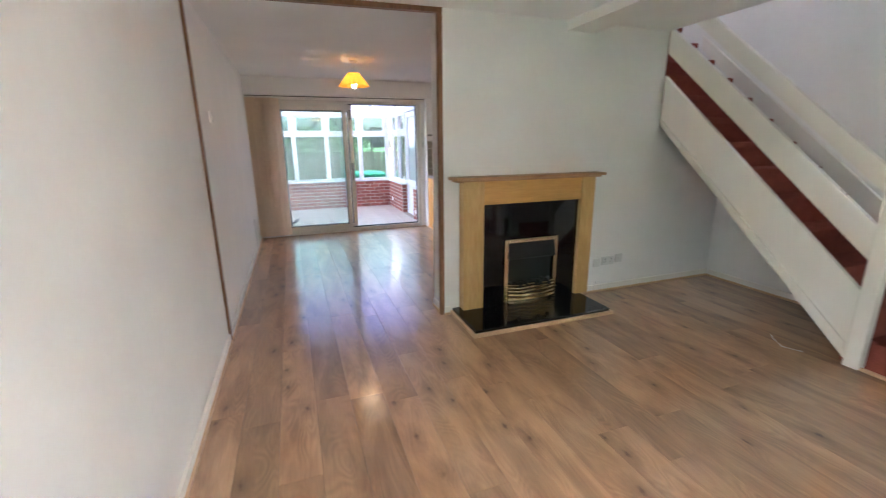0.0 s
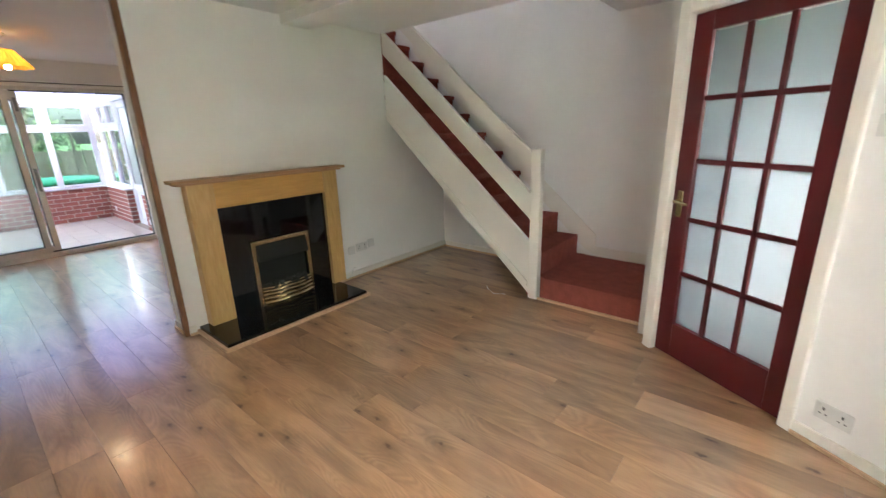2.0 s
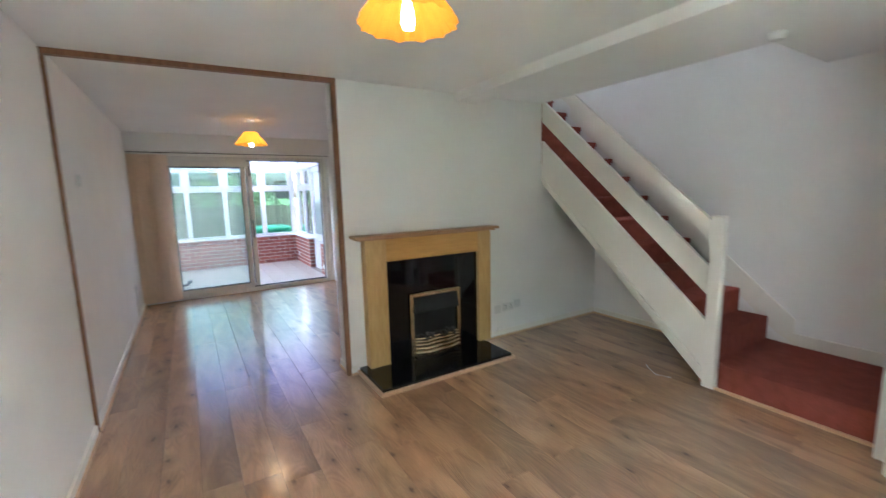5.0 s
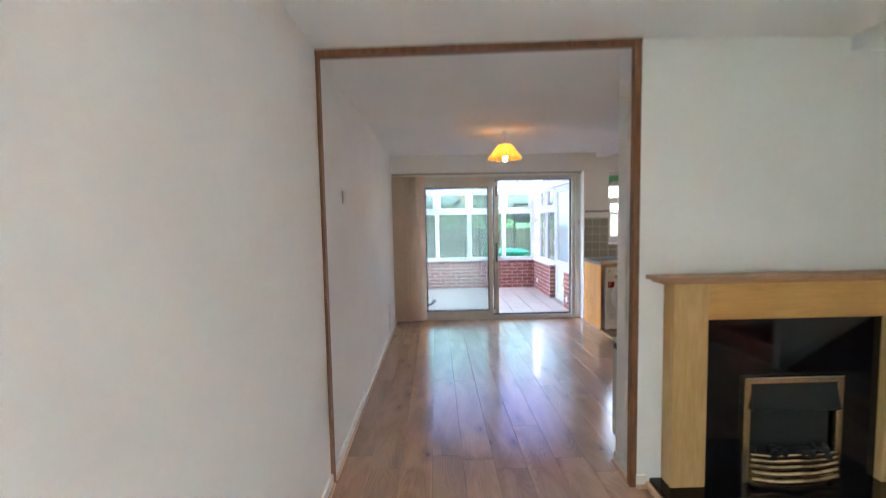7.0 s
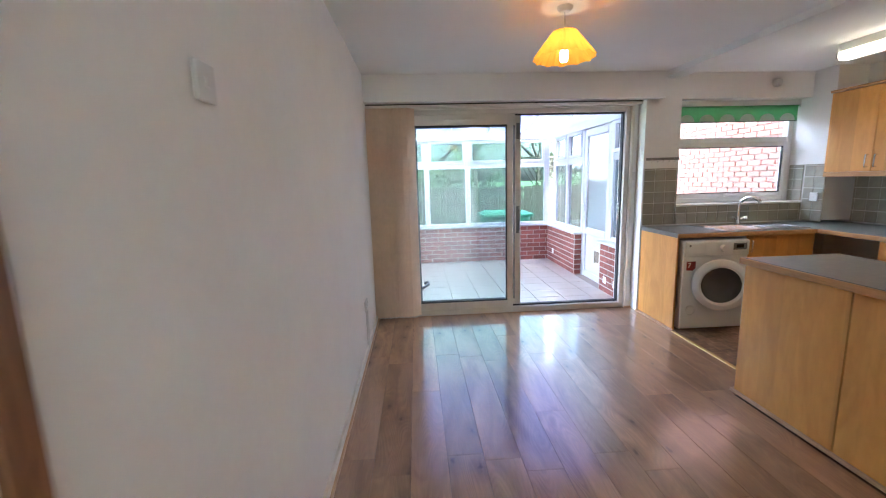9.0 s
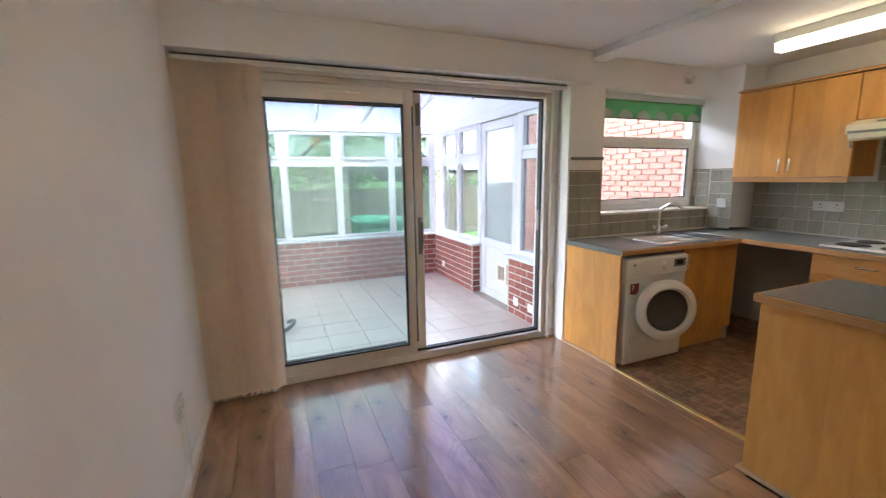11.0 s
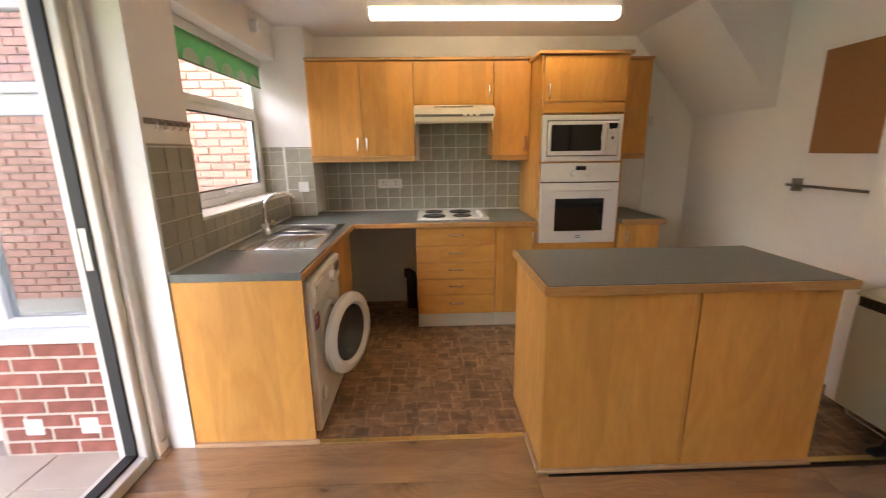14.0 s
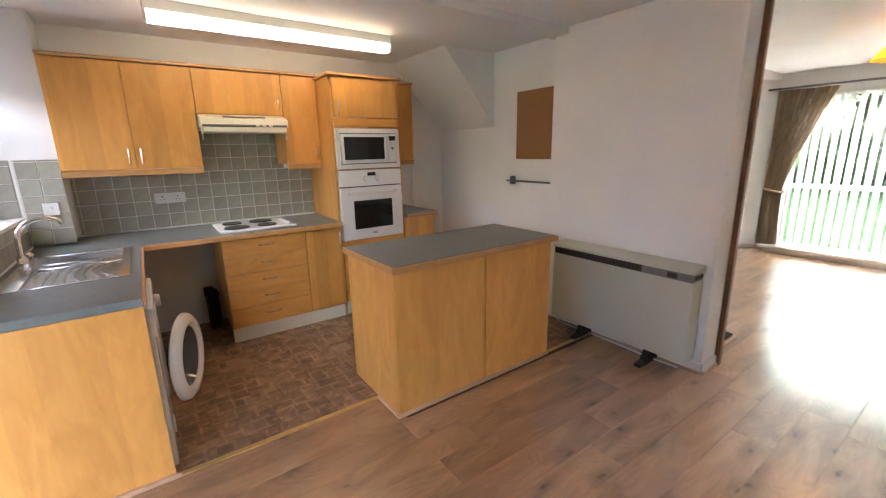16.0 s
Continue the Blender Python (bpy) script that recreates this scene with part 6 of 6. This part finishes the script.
for i, (x, y, hgt, sp, lv, mt) in enumerate(((-3.6, 21, 6.5, 0.55, 9000, LEAFPALE), (0.6, 21.5, 6.2, 0.5, 1600, LEAF), (2.8, 24, 7.5, 0.6, 6000, LEAFPALE), (-7.5, 23, 8.0, 0.7, 9000, LEAF), (7.0, 27, 8.0, 0.7, 7000, LEAF))):
    tree(x, y, hgt, sp, lv, 20 + i, mt, "garden tree with thin spring leaves behind the fence" if lv < 3000 else "leafy garden tree behind the fence")
for i, (x, y, hgt) in enumerate(((4.5, -17, 7), (0.5, -19, 8), (-4.0, -18, 7), (8.5, -18, 7.5), (-9, -20, 8))):
    tree(x, y, hgt, 0.8, 8000, 40 + i, LEAF, "leafy tree across the front lawn")

def hedge(name, x0, x1, y0, y1, top, count, seed, label, material):
    """A ragged bank of shrubs: many small leaves round uneven mounds."""
    random.seed(seed)
    mounds = [(random.uniform(x0, x1), random.uniform(y0, y1), top * random.uniform(0.45, 1.0), random.uniform(0.5, 1.1)) for _ in range(int((x1 - x0) * 2.2))]
    verts, faces = [], []
    for _ in range(count):
        mx_, my_, mz_, r = random.choice(mounds)
        a, e = random.uniform(0, 2 * math.pi), random.random()
        rr = r * math.sqrt(max(0.05, 1 - e * e)) * random.uniform(0.7, 1.1)
        c = Vector((mx_ + rr * math.cos(a), my_ + rr * math.sin(a), -0.1 + mz_ * e * random.uniform(0.85, 1.1)))
        u = Vector((random.uniform(-1, 1), random.uniform(-1, 1), random.uniform(-1, 1))).normalized()
        v, s = u.orthogonal().normalized(), random.uniform(0.05, 0.12)
        k = len(verts)
        verts += [c - u * s, c + v * s * 0.55, c + u * s, c - v * s * 0.55]
        faces.append((k, k + 1, k + 2, k + 3))
    me = bpy.data.meshes.new("shrubs")
    me.from_pydata(verts, [], faces)
    me.materials.append(material)
    tagged(part(name, me, None), label, "shrubs", kind="stuff")


hedge("shrubs", -9, 2.2, 16.4, 19, 3.0, 26000, 71, "bank of pale green shrubs behind the garden fence", LEAFPALE)
hedge("shrubs", 2.2, 11, 16.6, 19, 1.9, 9000, 72, "lower green shrubs behind the garden fence", LEAF)
hedge("front_hedge", -10, 12, -15, -12, 2.2, 22000, 73, "dark green hedge beyond the front lawn", LEAF)
shed = thing("garden_shed", (8.5, 21, -0.16), "low outbuilding with a grey roof beyond the fence", "shed")
part("wall", box(6.2, 10.8, 20.0, 23, -0.16, 1.9), FENCEWOOD, shed)
part("roof", prism([(19.8, 1.75), (21.5, 2.55), (23.2, 1.75), (23.2, 1.85), (21.5, 2.68), (19.8, 1.85)], "x", 6.0, 11.0), SLATE, shed)
trellis = thing("trellis", (4.0, 11.6, -0.16), "diagonal wooden trellis beside the conservatory", "trellis")
for i in range(12):
    part("lath", prism([(3.35 + 0.12 * i, 0.5), (3.375 + 0.12 * i, 0.5), (3.375 + 0.12 * i - 0.9, 1.9), (3.35 + 0.12 * i - 0.9, 1.9)], "y", 13.30, 13.312), FENCEWOOD, trellis)
    part("lath", prism([(3.35 + 0.12 * i - 0.9, 0.5), (3.375 + 0.12 * i - 0.9, 0.5), (3.375 + 0.12 * i, 1.9), (3.35 + 0.12 * i, 1.9)], "y", 13.314, 13.326), FENCEWOOD, trellis)
part("frame", join(box(2.40, 2.45, 13.29, 13.34, -0.16, 1.95), box(4.85, 4.90, 13.29, 13.34, -0.16, 1.95), box(2.45, 4.85, 13.29, 13.34, 1.9, 1.95)), FENCEWOOD, trellis)

# ---- pieces: planks, tiles, bricks ----
random.seed(11)
PW, PL = 0.192, 1.28
def plank(x0, x1, y0, y1):
    part("plank", box(x0 + 0.0005, x1 - 0.0005, y0 + 0.0005, y1 - 0.0005, -0.010, 0.0, 0.0006), PLANK, floor)
x = XL
while x < 3.43:
    x1 = min(x + PW, 3.44)
    y = YF - 0.02 - random.uniform(0.0, PL)
    top = 7.43 if x < 2.0 else 3.49
    while y < top:
        a, b = max(y, YF - 0.02), min(y + PL, top)
        if b - a > 0.02:
            plank(x, x1, a, b)
        y += PL
    if 2.0 <= x < 2.32:
        plank(x, min(x1, 2.30), 5.55, 7.43) if x < 2.3 else None
    x = x1
for k in range(5):
    plank(3.44 + 0.18 * k, 3.44 + 0.18 * (k + 1), 1.70, 3.49)

tile_m = {}
def wall_tiles(name, axis, fixed, a0, a1, z0, z1, size=0.1125, gap=0.003, skip=None):
    """Square tiles on a wall: axis x runs along x and faces -y; axis y runs along y and faces -x."""
    t = thing(name, (fixed, (a0 + a1) / 2, z0) if axis == "y" else ((a0 + a1) / 2, fixed, z0), "sage-grey stone-look wall tiles with pale grout", "wall tiles", kind="structure")
    part("grout", box(a0, a1, fixed - 0.005, fixed - 0.0004, z0, z1) if axis == "x" else box(fixed - 0.005, fixed - 0.0004, a0, a1, z0, z1), GROUT, t)
    z = z0
    while z < z1 - 0.01:
        zt = min(z + size, z1)
        a = a0
        while a < a1 - 0.01:
            b = min(a + size, a1)
            key = (axis, round(b - a, 3), round(zt - z, 3))
            if key not in tile_m:
                w, h = (b - a) / 2 - gap, (zt - z) / 2 - gap
                tile_m[key] = mesh_of(box(-w, w, -0.004, 0.004, -h, h, 0.0015) if axis == "x" else box(-0.004, 0.004, -w, w, -h, h, 0.0015), TILE)
            o = new("tile", tile_m[key])
            o.parent, o.matrix_parent_inverse = t, Matrix.Translation(-t.location)
            c = (a + b) / 2
            o.location = (c, fixed - 0.0055, (z + zt) / 2) if axis == "x" else (fixed - 0.0055, c, (z + zt) / 2)
            a = b
        z = zt


TZ = WT + 0.012
wall_tiles("wall_tiles_window", "x", YB, 2.30, WX0, TZ, 1.50)
wall_tiles("wall_tiles_sill", "x", YB, WX0, 4.024, TZ, WZ0 - 0.002)
wall_tiles("wall_tiles_reveal", "y", 4.03, 7.284, 7.455, WZ0 + 0.016, 1.50)
wall_tiles("wall_tiles_boxing", "y", 4.03, 7.04, YB - 0.009, TZ, 1.50)
wall_tiles("wall_tiles_hob", "y", XR, 5.216, 7.038, TZ, 1.37)
wall_tiles("wall_tiles_hood", "y", XR, 5.478, 6.157, 1.371, 1.71)

def floor_tiles(x0, x1, y0, y1, size=0.335):
    full = mesh_of(box(-size / 2 + 0.003, size / 2 - 0.003, -size / 2 + 0.003, size / 2 - 0.003, -0.006, 0.006, 0.002), FLOORTILE)
    nx, ny = int((x1 - x0) / size) + 1, int((y1 - y0) / size) + 1
    for i in range(nx):
        for j in range(ny):
            a, b, c, d = x0 + i * size, min(x0 + (i + 1) * size, x1), y0 + j * size, min(y0 + (j + 1) * size, y1)
            if b - a < 0.02 or d - c < 0.02:
                continue
            me = full if b - a > size - 0.001 and d - c > size - 0.001 else mesh_of(box(-(b - a) / 2 + 0.003, (b - a) / 2 - 0.003, -(d - c) / 2 + 0.003, (d - c) / 2 - 0.003, -0.006, 0.006, 0.002), FLOORTILE)
            o = new("tile", me)
            o.parent = cf
            o.location = ((a + b) / 2, (c + d) / 2, -0.008)
floor_tiles(CL, CX, 7.61, CY)

def bricks(t, axis, fixed, a0, a1, z0, z1, material, facing, limit=None, bl=0.225, bh=0.075, gap=0.014, name="brick"):
    """A half-bond brick face: axis x runs along x; the face stands at fixed and looks along facing."""
    cache, count, rest = {}, 0, []
    z, row = z0, 0
    while z < z1 - 0.02:
        zt = min(z + bh, z1)
        a = a0 - (bl / 2 if row % 2 else 0)
        while a < a1 - 0.02:
            p, q = max(a, a0), min(a + bl, a1)
            if q - p > 0.025:
                w, h = (q - p) / 2 - gap / 2, (zt - z) / 2 - gap / 2
                c = ((p + q) / 2, fixed, (z + zt) / 2) if axis == "x" else (fixed, (p + q) / 2, (z + zt) / 2)
                if limit is None or limit(*c):
                    key = (round(w, 3), round(h, 3))
                    if key not in cache:
                        cache[key] = mesh_of(box(-w, w, -0.012, 0.012, -h, h, 0.003) if axis == "x" else box(-0.012, 0.012, -w, w, -h, h, 0.003), material)
                    o = new(name, cache[key])
                    o.parent, o.matrix_parent_inverse = t, Matrix.Translation(-t.location)
                    o.location = c
                else:
                    rest.append((c, w, h))
            a += bl
        z, row = z + bh, row + 1
    if rest:
        verts, faces = [], []
        for c, w, h in rest:
            k = len(verts)
            e = (w, 0.012, h) if axis == "x" else (0.012, w, h)
            for sx in (-1, 1):
                for sy in (-1, 1):
                    for sz in (-1, 1):
                        verts.append((c[0] + sx * e[0], c[1] + sy * e[1], c[2] + sz * e[2]))
            faces += [tuple(k + i for i in f) for f in ((0, 1, 3, 2), (4, 6, 7, 5), (0, 4, 5, 1), (2, 3, 7, 6), (0, 2, 6, 4), (1, 5, 7, 3))]
        me = bpy.data.meshes.new("bricks")
        me.from_pydata(verts, [], faces)
        me.materials.append(material)
        part("brickwork", me, None, t)["kind"] = "stuff"


bricks(dw_far, "x", CY + 0.002, -0.9, CX, 0.0, SILL, BRICK, -1)
bricks(dw_side, "y", CX + 0.002, 9.06, CY - 0.012, 0.0, SILL, BRICK, -1)
bricks(dw_side, "x", 9.055, CX - 0.01, CX + 0.2, 0.0, SILL, BRICK, -1)
bricks(dw_near, "y", CX + 0.002, 7.61, 8.18, 0.0, SILL, BRICK, -1)
bricks(dw_near, "x", 8.185, CX - 0.01, CX + 0.2, 0.0, SILL, BRICK, 1)

NX = 4.62
nb = thing("neighbour_house", (NX, 9.5, -0.16), "neighbouring red brick house wall beside the window", "house")
part("wall", box(NX + 0.008, NX + 0.4, 7.45, 11.4, -0.16, 5.0), MORTAR, nb)
bricks(nb, "y", NX, 7.62, 11.4, 0.02, 4.97, OUTBRICK, -1, limit=lambda x, y, z: 7.6 < y < 8.95 and 0.7 < z < 3.6)
